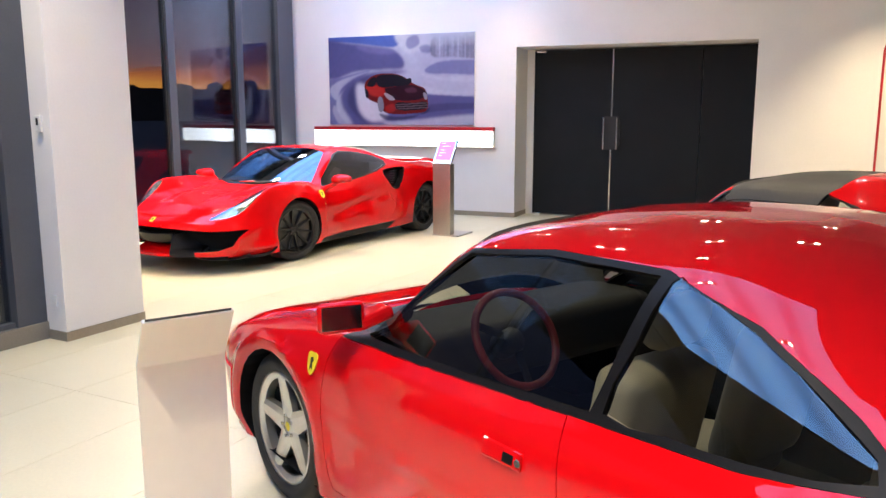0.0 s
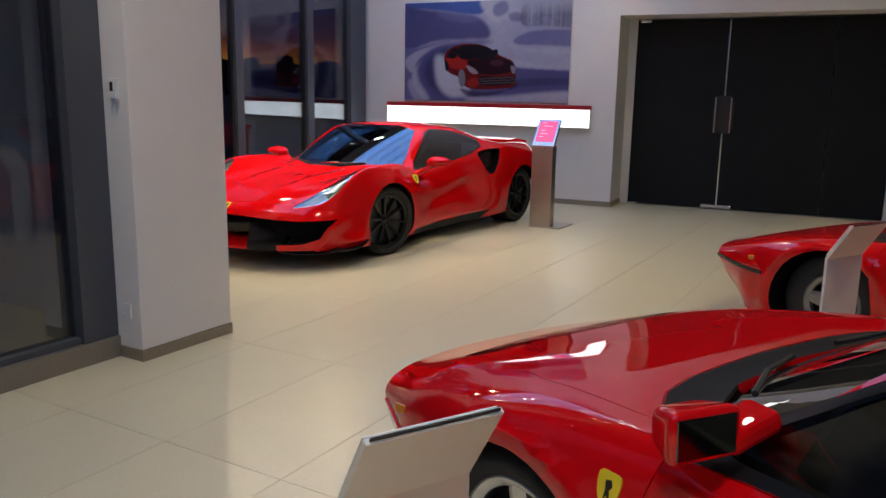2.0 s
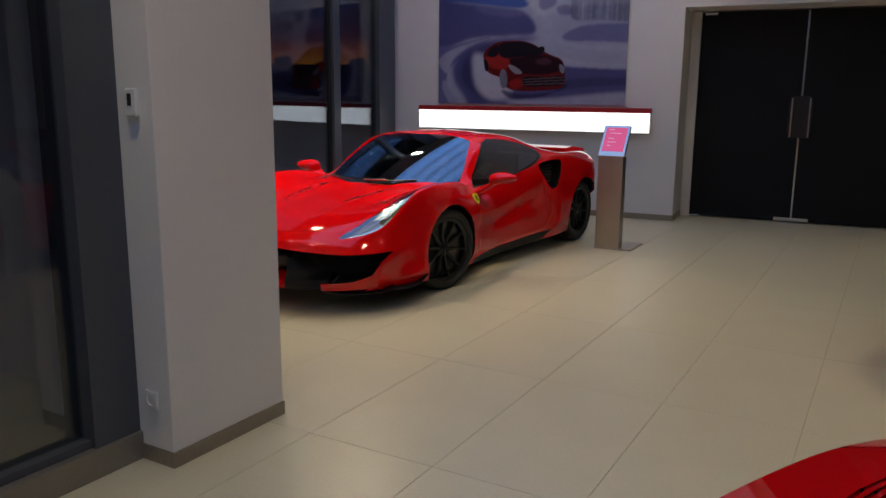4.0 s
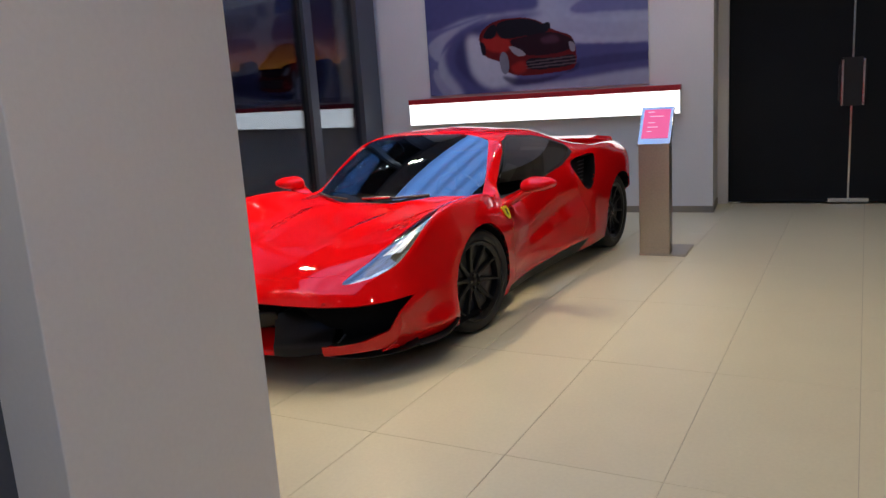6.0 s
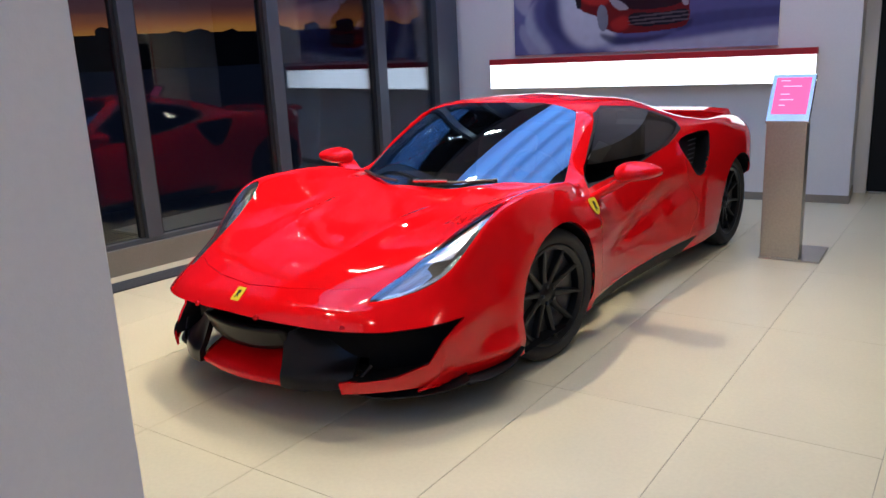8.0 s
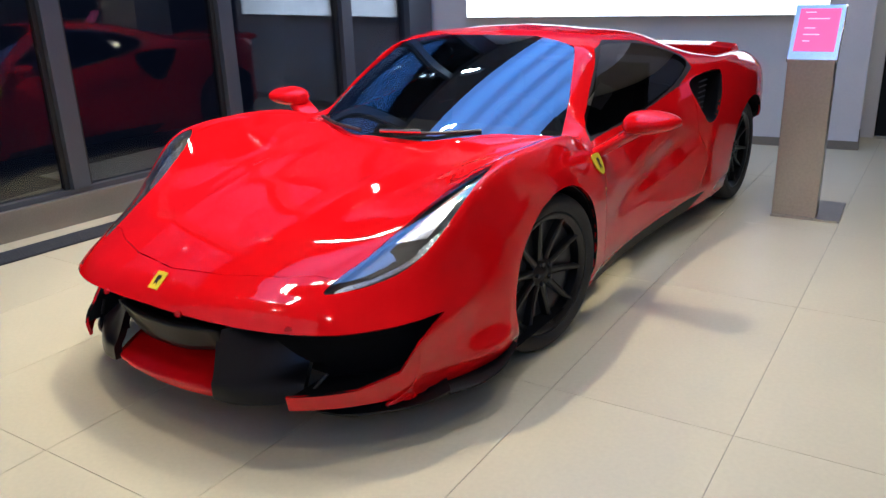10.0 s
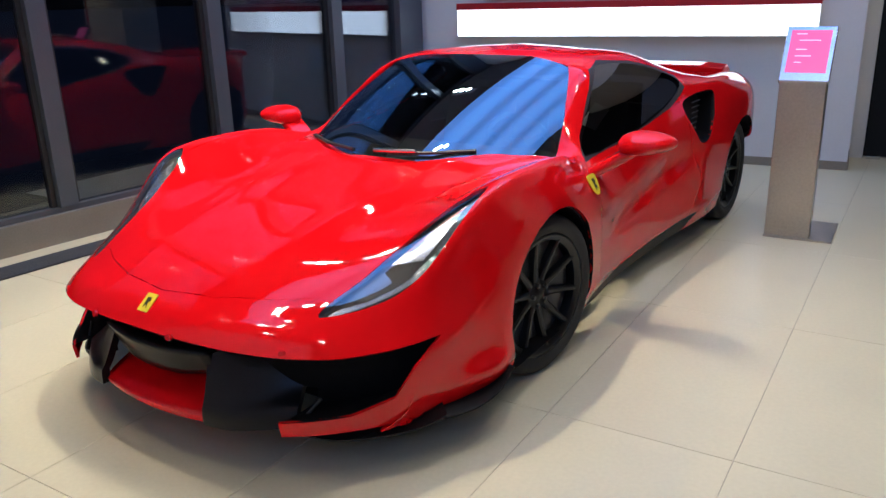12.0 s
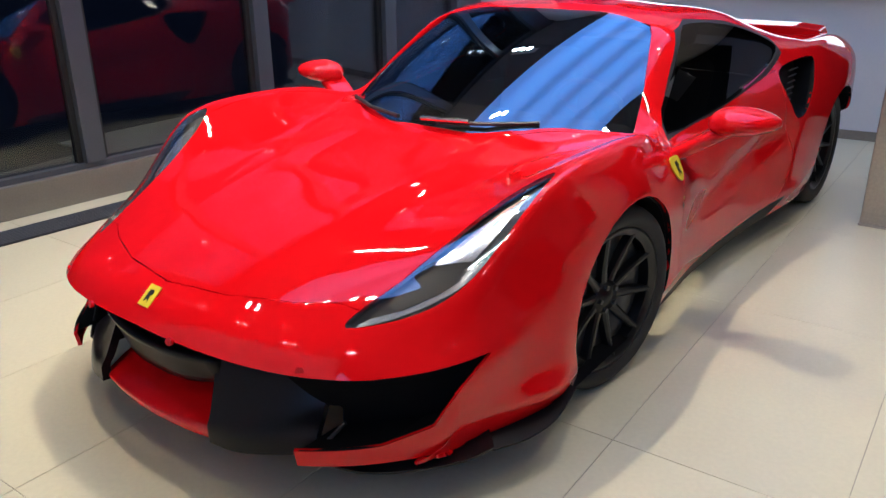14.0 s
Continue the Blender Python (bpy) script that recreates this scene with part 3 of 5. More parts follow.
def info_stand():
    """A white bent plate: an upright foot and a leaning reading panel; local y is the reading direction."""
    st = thing("info_stand", pose(0, 0, 0), "white bent-plate car info stand", "info stand", "car info stands")
    side = [(0.0, 0.012), (0.016, 0.012), (0.016, 0.755), (0.138, 0.945), (0.124, 0.953), (0.0, 0.762)]
    bm = bmesh.new()
    a = [bm.verts.new((-0.16, y, z)) for y, z in side]
    b = [bm.verts.new((0.16, y, z)) for y, z in side]
    bm.faces.new(a[::-1])
    bm.faces.new(b)
    for i in range(6):
        bm.faces.new((a[i], a[(i + 1) % 6], b[(i + 1) % 6], b[i]))
    bmesh.ops.recalc_face_normals(bm, faces=bm.faces)
    bmesh.ops.bevel(bm, geom=bm.edges[:], offset=0.002, segments=2, affect="EDGES")
    part("plate", bm, ACRYLIC, st)
    part("foot", span_bm(-0.17, 0.17, -0.12, 0.18, 0, 0.012, 0.002), ACRYLIC, st)
    bm = box_bm((0.30, 0.004, 0.20), (0, 0, 0), 0.001)
    part("edge_strip", bm, PLASTIC_B, st, "dark backing edge", m=pose(0, 0.083, 0.872, -32.6))
    part("sheet", box_bm((0.312, 0.004, 0.21), (0, 0, 0), 0.001), PLASTIC_W, st, "printed reading sheet", m=pose(0, 0.058, 0.862, -32.6))
    return st


stand = info_stand()
stand.matrix_world = pose(-0.475, 3.765, 0, 0, 0, -123)
copy_thing(stand, pose(0.455, 7.13, 0, 0, 0, -124))

# ---- outside ----
ground = structure("ground", span_bm(-900, 900, -900, 900, -0.6, -0.05), ASPHALT, "dark ground outside at dusk", "ground")
random.seed(4)
hill = bmesh.new()
prev = None
for i in range(61):
    a = radians(70 + i * 4.0)
    x, y, h = 300 * math.cos(a), 300 * math.sin(a), 11.5 + 1.2 * noise.noise(Vector((i * 0.31, 0, 0)))
    lo, hi = hill.verts.new((x, y, -0.2)), hill.verts.new((x, y, h))
    if prev:
        hill.faces.new((prev[0], lo, hi, prev[1]))
    prev = (lo, hi)
structure("backdrop", hill, FAR, "dark low hills on the horizon", "hills")
for i in range(26):
    a = radians(96 + i * 2.3 + random.uniform(-0.8, 0.8))
    w, h = random.uniform(4, 9), random.uniform(11.6, 13.6)
    hb = prism_bm([(-w / 2, -0.1), (w / 2, -0.1), (w / 2, h - 0.9), (random.uniform(-0.3, 0.3) * w, h), (-w / 2, h - 0.9)], 6.0)
    house = tagged(mesh_ob("far_house", hb, FAR, m=pose(285 * math.cos(a), 285 * math.sin(a), 0, 0, 0, math.degrees(a) + 90)), "dark house silhouette far off against the dusk", "house", "far houses")
lamp = thing("street_lamp", pose(-30, 60, -0.05), "lit street lamp far outside", "street lamp")
part("pole", tube_bm([(0, 0, 0), (0, 0, 5.4)], 0.07, 8), FAR, lamp)
for dx in (-0.35, 0.35):
    part("lamp_head", box_bm((0.3, 0.3, 0.18), (dx, 0, 5.45), 0.04), FARLAMP, lamp)

# ---- cars: local x is across, y runs from nose to tail with the front axle at 0, z is up ----
def paint_mat(name, color):
    m = mat(name, color, 0.5, 0.0, 1.0, grain=0.05, scale=400, spec=0.0)
    m.node_tree.nodes["Principled BSDF"].inputs["Coat Roughness"].default_value = 0.014
    return m


RED = paint_mat("red_car_paint", (0.66, 0.002, 0.004))
RED_OLD = paint_mat("deep_red_car_paint", (0.60, 0.003, 0.006))
TYRE = mat("tyre_rubber", (0.018, 0.018, 0.019), 0.75, grain=0.25, scale=90, bump=0.4, bump_scale=150)
RIM_BLACK = mat("black_alloy", (0.022, 0.022, 0.024), 0.28, 0.6, grain=0.1)
RIM_SILVER = mat("silver_alloy", (0.62, 0.61, 0.58), 0.3, 0.85, grain=0.06)
RIM_DULL = mat("dull_grey_alloy", (0.30, 0.29, 0.28), 0.45, 0.6, grain=0.15)
DISC = mat("brake_disc", (0.10, 0.10, 0.105), 0.45, 0.8, grain=0.2)
CARBON = mat("black_carbon", (0.006, 0.006, 0.007), 0.28, 0.0, 0.05, spec=0.2, grain=0.3, scale=120)
VOID = mat("dark_duct", (0.004, 0.004, 0.005), 0.8, grain=0.3, spec=0.1)
CABIN = mat("dark_cabin_trim", (0.018, 0.017, 0.017), 0.7, grain=0.3, scale=50, bump=0.3)
CREAM = mat("cream_leather", (0.62, 0.56, 0.45), 0.5, grain=0.08, scale=60, bump=0.3)
WHEELRED = mat("red_leather_rim", (0.20, 0.02, 0.025), 0.5, grain=0.2, scale=60, bump=0.3)
# blue-tinted gloss and raised mirror share strengthen the blue reflection
SCREENGLASS = pane_mat("blue_gloss_windscreen", (0.16, 0.16, 0.17), (0.62, 0.82, 1.0), 0.24, 1.6)
FRAMEBLACK = mat("matt_black_frame", (0.006, 0.006, 0.007), 0.5, grain=0.2, bump=0.1, spec=0.15)
SIDEGLASS = pane_mat("tinted_side_glass", (0.07, 0.07, 0.08), (1, 1, 1), 0.03, 1.5)
OLDGLASS = pane_mat("green_tinted_glass", (0.40, 0.44, 0.42), (1, 1, 1), 0.04, 1.4)
CLEARGLASS = pane_mat("clear_car_glass", (0.80, 0.83, 0.81), (1, 1, 1), 0.03, 1.3)
LAMPGLASS = pane_mat("clear_lamp_cover", (0.85, 0.87, 0.90), (0.8, 0.9, 1), 0.16, 1.3)
LAMP_IN = mat("headlamp_reflector", (0.72, 0.74, 0.78), 0.22, 0.9, grain=0.1)
LAMP_STRIP = mat("lamp_strip_prisms", (0.10, 0.11, 0.13), 0.15, 0.3, grain=0.9, scale=55)
LAMP_DARK = mat("headlamp_bezel", (0.09, 0.10, 0.12), 0.3, 0.5, grain=0.2)
AMBER = mat("amber_lens", (0.75, 0.25, 0.03), 0.25, 0, 0.5, grain=0.1)
YELLOW = mat("yellow_enamel", (0.80, 0.62, 0.03), 0.3, 0, 0.6, grain=0.04)
# mirror darkened and roughened to stand in for a dim reflection
DIMMED_MIRROR = mat("dimmed_mirror_glass", (0.10, 0.12, 0.13), 0.12, 1.0, grain=0.05)
MIRROR = mat("mirror_glass", (0.75, 0.78, 0.8), 0.02, 1.0)
TOPFABRIC = mat("black_soft_roof", (0.03, 0.029, 0.028), 0.6, grain=0.25, scale=80, bump=0.4)


def shell_bm(lines, y0, y1, bow, nose_low, rows=150, per=9, bulge=0.02, tweak=None, plan=(1.0, 0.0)):
    """Half a car body over x >= 0 between lines that run nose to tail, from the sill up to the middle."""
    fx = [curve([(p[0], p[1]) for p in l]) for l in lines]
    fz = [curve([(p[0], p[2]) for p in l]) for l in lines]
    bowf = curve(bow)
    ys = np.linspace(y0, y1, rows)
    grid = []
    for y in ys:
        px, pz = np.array([f(y) for f in fx]), np.array([f(y) for f in fz])
        t = np.concatenate([[0], np.cumsum(np.hypot(np.diff(px), np.diff(pz)) + 1e-4)])
        tt = np.concatenate([np.linspace(a, b, per, endpoint=False) for a, b in zip(t, t[1:])] + [[t[-1]]])
        cx, cz = curve(list(zip(t, px)))(tt), curve(list(zip(t, pz)))(tt)
        cx[-1] = 0
        row = [[x, y + float(bowf(y)) * (plan[0] * x * x + plan[1] * x ** 4), z] for x, z in zip(cx, cz)]
        if tweak:
            row = [tweak(*p) for p in row]
        grid.append(row)
    for q in np.linspace(0, 1, 16)[1:]:
        grid.insert(0, [[x * (1 - 0.03 * q), y - (bulge * math.sin(math.pi * q * 0.8) if bulge > 0 else bulge * q), z + q * (nose_low - z) if z > nose_low else z] for x, y, z in grid[len(grid) - rows]])
    bm = bmesh.new()
    vs = [[bm.verts.new(p) for p in row] for row in grid]
    for a, b in zip(vs, vs[1:]):
        for i in range(len(a) - 1):
            bm.faces.new((a[i], a[i + 1], b[i + 1], b[i]))
    bmesh.ops.remove_doubles(bm, verts=bm.verts, dist=0.0004)
    bmesh.ops.dissolve_degenerate(bm, dist=0.0002, edges=bm.edges)
    bmesh.ops.recalc_face_normals(bm, faces=bm.faces)
    # turn outward
    s = sum(f.normal.x * f.calc_area() for f in bm.faces)
    if s < 0:
        bmesh.ops.reverse_faces(bm, faces=bm.faces)
    bm.faces.layers.int.new("region")
    return bm


def inside(poly, u, v):
    hit = False
    for (a, b), (c, d) in zip(poly, poly[1:] + poly[:1]):
        if (b > v) != (d > v) and u < (c - a) * (v - b) / (d - b) + a:
            hit = not hit
    return hit


def carve(bm, poly, axis, region, keep=None):
    """Cuts an outline, seen along an axis, into the shell and marks what lies inside with a region number."""
    iu, iv = {"x": (1, 2), "y": (0, 2), "z": (0, 1)}[axis]
    layer = bm.faces.layers.int["region"]
    for (a, b), (c, d) in zip(poly, poly[1:] + poly[:1]):
        no = Vector((0, 0, 0))
        no[iu], no[iv] = d - b, a - c
        if no.length < 1e-6:
            continue
        co = Vector((0, 0, 0))
        co[iu], co[iv] = a, b
        lo, hi = (min(a, c) - 0.03, min(b, d) - 0.03), (max(a, c) + 0.03, max(b, d) + 0.03)
        near = []
        for f in bm.faces:
            p = f.verts[0].co
            if lo[0] - 0.05 < p[iu] < hi[0] + 0.05 and lo[1] - 0.05 < p[iv] < hi[1] + 0.05:
                if keep is None or keep(p):
                    near.append(f)
        if near:
            geom = list(near) + list({e for f in near for e in f.edges}) + list({v for f in near for v in f.verts})
            bmesh.ops.bisect_plane(bm, geom=geom, dist=1e-5, plane_co=co, plane_no=no.normalized())
    for f in bm.faces:
        p = f.calc_center_median()
        if (keep is None or keep(p)) and inside(poly, p[iu], p[iv]):
            f[layer] = region


def take(bm, regions):
    """A copy of the shell that holds only some regions."""
    out = bm.copy()
    layer = out.faces.layers.int["region"]
    bmesh.ops.delete(out, geom=[f for f in out.faces if f[layer] not in regions], context="FACES")
    return out


def edge_lip(bm, depth, gap=0.0015):
    """Draws a panel's rim in by a hair and folds it inward, so that a dark joint shows round it."""
    bm.normal_update()
    rim = [e for e in bm.edges if e.is_boundary and not all(abs(v.co.x) < 1e-4 for v in e.verts)]
    verts = {v for e in rim for v in e.verts}
    move = {}
    for v in verts:
        d = Vector((0, 0, 0))
        for f in v.link_faces:
            d += f.calc_center_median() - v.co
        d -= v.normal * d.dot(v.normal)
        if abs(v.co.x) < 1e-4:
            d.x = 0
        if d.length > 1e-6:
            move[v] = d.normalized() * gap
    nrm = {v.index: None for v in verts}
    for v, d in move.items():
        v.co += d
    normals = {v: v.normal.copy() for v in verts}
    ret = bmesh.ops.extrude_edge_only(bm, edges=rim)["geom"]
    newv = [g for g in ret if isinstance(g, bmesh.types.BMVert)]
    olds = {tuple(round(c, 6) for c in v.co): n for v, n in normals.items()}
    for v in newv:
        n = olds.get(tuple(round(c, 6) for c in v.co))
        if n:
            step = -n * depth
            if abs(v.co.x) < 1e-4:
                step.x = 0
            v.co += step
    return bm


def sunk(bm, push, shrink=1.0):
    """Pushes a region inward as a tray with walls: a duct or a wheel well."""
    old = bm.faces[:]
    ret = bmesh.ops.extrude_face_region(bm, geom=old)["geom"]
    bmesh.ops.delete(bm, geom=[f for f in old if f.is_valid], context="FACES_ONLY")
    newv = [g for g in ret if isinstance(g, bmesh.types.BMVert)]
    c = sum((v.co for v in newv), Vector()) / max(1, len(newv))
    for v in newv:
        v.co = c + (v.co - c) * shrink + Vector(push)
    return bm


def flip(bm):
    out = bm.copy()
    bmesh.ops.scale(out, vec=(-1, 1, 1), verts=out.verts)
    bmesh.ops.reverse_faces(out, faces=out.faces)
    return out


def joined(bm):
    """Both halves in one mesh."""
    other = flip(bm)
    me = bpy.data.meshes.new("half")
    other.to_mesh(me)
    other.free()
    bm.from_mesh(me)
    bpy.data.meshes.remove(me)
    bmesh.ops.remove_doubles(bm, verts=[v for v in bm.verts if abs(v.co.x) < 2e-4], dist=4e-4)
    return bm


def panel(name, bm, material, parent, label="", angle=38):
    ob = part(name, bm, material, parent, label, True)
    ob.data.set_sharp_from_angle(angle=radians(angle))
    return ob


def pair(name, bm, material, parent, label=""):
    b = flip(bm)
    return [panel(name, bm, material, parent, label), panel(name, b, material, parent, label)]


def offset_bm(bm, d):
    bm.normal_update()
    ns = [(v, v.normal.copy()) for v in bm.verts]
    for v, n in ns:
        v.co -= n * d
    return bm


def even_out(bm, axis):
    """Lays a pane on one smooth curved surface, as bent glass is."""
    P = np.array([v.co[:] for v in bm.verts])
    u, w = {"z": (P[:, 0], P[:, 1]), "x": (P[:, 1], P[:, 2])}[axis]
    u0, w0 = u.mean() if axis == "x" else 0.0, w.mean()
    u, w = u - u0, w - w0
    if axis == "z":
        A = np.stack([np.ones_like(u), w, w * w, u * u, u * u * w, u ** 4], 1)
    else:
        A = np.stack([np.ones_like(u), u, w, u * u, u * w, w * w], 1)
    k = "xyz".index(axis)
    c, *_ = np.linalg.lstsq(A, P[:, k], rcond=None)
    for v, t in zip(bm.verts, A @ c):
        v.co[k] = t
    return bm


def circle(y, z, r, n=28):
    return [(y + r * math.cos(2 * math.pi * i / n), z + r * math.sin(2 * math.pi * i / n)) for i in range(n)]


def spoke_bm(r0, r1, w0, w1, x0, x1, thick, n=1):
    """One tapering spoke from hub to rim along +z, its face bent from x0 to x1."""
    bm = bmesh.new()
    rings = []
    for k in range(5):
        u = k / 4
        r, w, x = r0 + (r1 - r0) * u, w0 + (w1 - w0) * u, x0 + (x1 - x0) * u ** 1.6
        rings.append([bm.verts.new(p) for p in ((x - thick, -w / 2, r), (x - 0.006, -w / 2, r), (x, -w / 5, r), (x, w / 5, r), (x - 0.006, w / 2, r), (x - thick, w / 2, r))])
    for p, q in zip(rings, rings[1:]):
        for i in range(6):
            bm.faces.new((p[i], p[(i + 1) % 6], q[(i + 1) % 6], q[i]))
    bm.faces.new(rings[0])
    bm.faces.new(rings[-1][::-1])
    bmesh.ops.recalc_face_normals(bm, faces=bm.faces)
    return bm


def wheel(car, R, rim, width, x, y, style, material, side, steer=0.0):
    """Tyre, rim, spokes, hub, disc and caliper; the outer face looks along local +x."""
    w = part("wheel", lathe_bm([(rim - 0.03, -0.01), (0.09, -0.012), (0.088, -0.04), (rim - 0.03, -0.05)], 24), DISC if style == "ten" else VOID, car, "brake disc behind the wheel", True)
    w.matrix_local = pose(x * side, y, R, 0, 0, steer + (0 if side > 0 else 180)) @ pose(-0.05, 0, 0)
    h = width / 2
    part("tyre", lathe_bm([(rim - 0.008, 0.035), (rim + 0.012, 0.052), (rim + 0.035, 0.060), (R - 0.03, 0.056), (R - 0.008, 0.040), (R, 0.018), (R, -width + 0.06), (R - 0.02, -width + 0.03), (rim, -width + 0.04)], 48), TYRE, w, smooth=True)
    part("rim", lathe_bm([(rim - 0.030, 0.030), (rim - 0.010, 0.046), (rim + 0.004, 0.046), (rim, 0.030), (rim - 0.012, 0.0), (rim - 0.02, -width + 0.06), (rim - 0.03, -width + 0.06), (rim - 0.024, 0.0), (rim - 0.030, 0.030)], 48), material, w, smooth=True)
    if style == "ten":
        sp = spoke_bm(0.035, rim - 0.012, 0.036, 0.020, 0.012, 0.040, 0.035)
        n = 10
    else:
        sp = spoke_bm(0.04, rim - 0.010, 0.105, 0.066, 0.022, 0.038, 0.035)
        n = 5
    first = None
    for i in range(n):
        a = pose(0, 0, 0, 360 / n * i + 9)
        if first is None:
            first = part("spoke", sp, material, w, m=a)
        else:
            o = new("spoke", first.data)
            o.parent, o.matrix_local = w, a
    part("hub", lathe_bm([(0.001, 0.024), (0.026, 0.024), (0.032, 0.018), (0.062, 0.014), (0.066, 0.004), (0.066, -0.02), (0.001, -0.02)], 24), material, w, smooth=True)
    part("hub_cap", lathe_bm([(0.001, 0.028), (0.018, 0.027), (0.022, 0.0235)], 16), YELLOW if style == "five" else RIM_BLACK, w, smooth=True)
    for i in range(5):
        t = radians(72 * i + 36)
        part("wheel_nut", lathe_bm([(0.001, 0.030), (0.009, 0.029), (0.011, 0.012)], 8), CHROME if style == "five" else DISC, w, m=pose(0, 0.046 * math.cos(t), 0.046 * math.sin(t)))
    if style == "ten":
        part("caliper", box_bm((0.06, 0.10, 0.17), (-0.045, 0.13, 0.05), 0.012), PLASTIC_B, w)
    return w


def shield_badge(name, car, m, size):
    s = size
    b = part(name, prism_bm(rounded([(-0.36 * s, 0.44 * s), (0, 0.5 * s), (0.36 * s, 0.44 * s), (0.36 * s, 0.0), (0.22 * s, -0.34 * s), (0, -0.5 * s), (-0.22 * s, -0.34 * s), (-0.36 * s, 0.0)], 3), 0.004), YELLOW, car, "small yellow shield badge", m=m)
    part("emblem", prism_bm([(-0.10 * s, 0.26 * s), (0.08 * s, 0.30 * s), (0.14 * s, 0.14 * s), (0.05 * s, 0.02 * s), (0.13 * s, -0.24 * s), (0.0, -0.12 * s), (-0.08 * s, -0.28 * s), (-0.06 * s, 0.02 * s)], 0.002), PLASTIC_B, b, m=pose(0, -0.0022, 0))


def steering_wheel(car, x, y, z, rim_mat, tilt=-65):
    sw = part("steering_wheel", tube_bm([(0.18 * math.cos(2 * math.pi * i / 36), 0.18 * math.sin(2 * math.pi * i / 36), 0) for i in range(36)], 0.015, 10, True), rim_mat, car, "leather steering wheel", True, pose(x, y, z, tilt))
    for k in range(3):
        part("spoke", span_bm(0.02, 0.17, -0.014, 0.014, -0.022, -0.014), PLASTIC_B, sw, m=pose(0, 0, 0, 0, 0, 90 + 120 * k))
    part("boss", lathe_bm([(0.001, 0.0), (0.04, -0.002), (0.05, -0.02), (0.05, -0.10), (0.001, -0.10)], 20, "z"), PLASTIC_B, sw, smooth=True)


def seat(car, x, y, z, material, back_tilt=20):
    s = part("seat", box_bm((0.48, 0.50, 0.16), (0, 0, 0), 0.06, 3), material, car, "car seat", True, pose(x, y, z, 8))
    part("seat_back", box_bm((0.46, 0.15, 0.56), (0, 0, 0.28), 0.06, 3), material, s, "", True, pose(0, 0.24, 0.04, -back_tilt))
    part("headrest", box_bm((0.24, 0.10, 0.16), (0, 0, 0), 0.045, 3), material, s, "", True, pose(0, 0.49, 0.68, -back_tilt))


def door_mirror(car, side, x, y, z, material, square):
    if square:
        house = box_bm((0.185, 0.12, 0.118), (0, 0, 0))
        for v in house.verts:
            if v.co.y < 0:
                v.co.x, v.co.z = v.co.x * 0.66 - side * 0.012, v.co.z * 0.66 - 0.006
        bmesh.ops.bevel(house, geom=house.edges[:], offset=0.022, segments=4, affect="EDGES", profile=0.5)
        m = part("door_mirror", house, material, car, "square-cornered door mirror", True, pose(side * x, y, z, 3, 0, -side * 13))
        part("mirror_glass", box_bm((0.146, 0.006, 0.084), (0, 0.0585, 0), 0.002), DIMMED_MIRROR, m)
        part("foot", box_bm((0.14, 0.10, 0.05), (-side * 0.12, 0.01, -0.055), 0.015), material, m, m=pose(0, 0, 0, 0, side * 18, 0))
        return m
    bm = bmesh.new()
    bmesh.ops.create_icosphere(bm, subdivisions=4, radius=1)
    for v in bm.verts:
        v.co = Vector((v.co.x * 0.128, (v.co.y if v.co.y < 0 else v.co.y * 0.45) * 0.13, (abs(v.co.z) ** 0.8) * (0.060 if v.co.z > 0 else -0.046) * (1 - 0.25 * side * v.co.x) + 0.010 * side * v.co.x))
    m = part("door_mirror", bm, material, car, "rounded door mirror on a slim arm", True, pose(side * x, y, z, 0, 0, 0))
    part("mirror_glass", lathe_bm([(0.001, 0.0), (0.085, 0.0), (0.085, -0.004), (0.001, -0.004)], 24, "z"), MIRROR, m, m=pose(0, 0.058, 0, 90) @ Matrix.Diagonal((1.05, 0.55, 1, 1)))
    arm = box_bm((0.32, 0.13, 0.05), (0, 0, 0), 0.022, 4)
    for v in arm.verts:
        v.co.z -= 0.25 * abs(v.co.x) * (1 if v.co.x * side < 0 else 0.2)
    part("arm", arm, material, m, "", True, m=pose(-side * 0.135, -0.025, -0.055, 0, -side * 26, side * 16))
    return m


def blade_bm(outer, inner, thick, steps=5):
    """A thin curved blade between two edges."""
    def dense(pts):
        n = len(pts)
        fs = [curve([(i, p[k]) for i, p in enumerate(pts)]) for k in range(3)]
        return [Vector([float(f(u)) for f in fs]) for u in np.linspace(0, n - 1, (n - 1) * steps + 1)]
    bm = bmesh.new()
    rows = []
    for a, b in zip(dense(outer), dense(inner)):
        up = Vector((0, 0, thick / 2))
        rows.append([bm.verts.new(p) for p in (a - up * 0.4, a + up * 0.4, a.lerp(b, 0.2) + up, b + up, b - up, a.lerp(b, 0.2) - up)])
    for p, q in zip(rows, rows[1:]):
        for i in range(6):
            bm.faces.new((p[i], p[(i + 1) % 6], q[(i + 1) % 6], q[i]))
    bm.faces.new(rows[0])
    bm.faces.new(rows[-1][::-1])
    bmesh.ops.recalc_face_normals(bm, faces=bm.faces)
    return bm


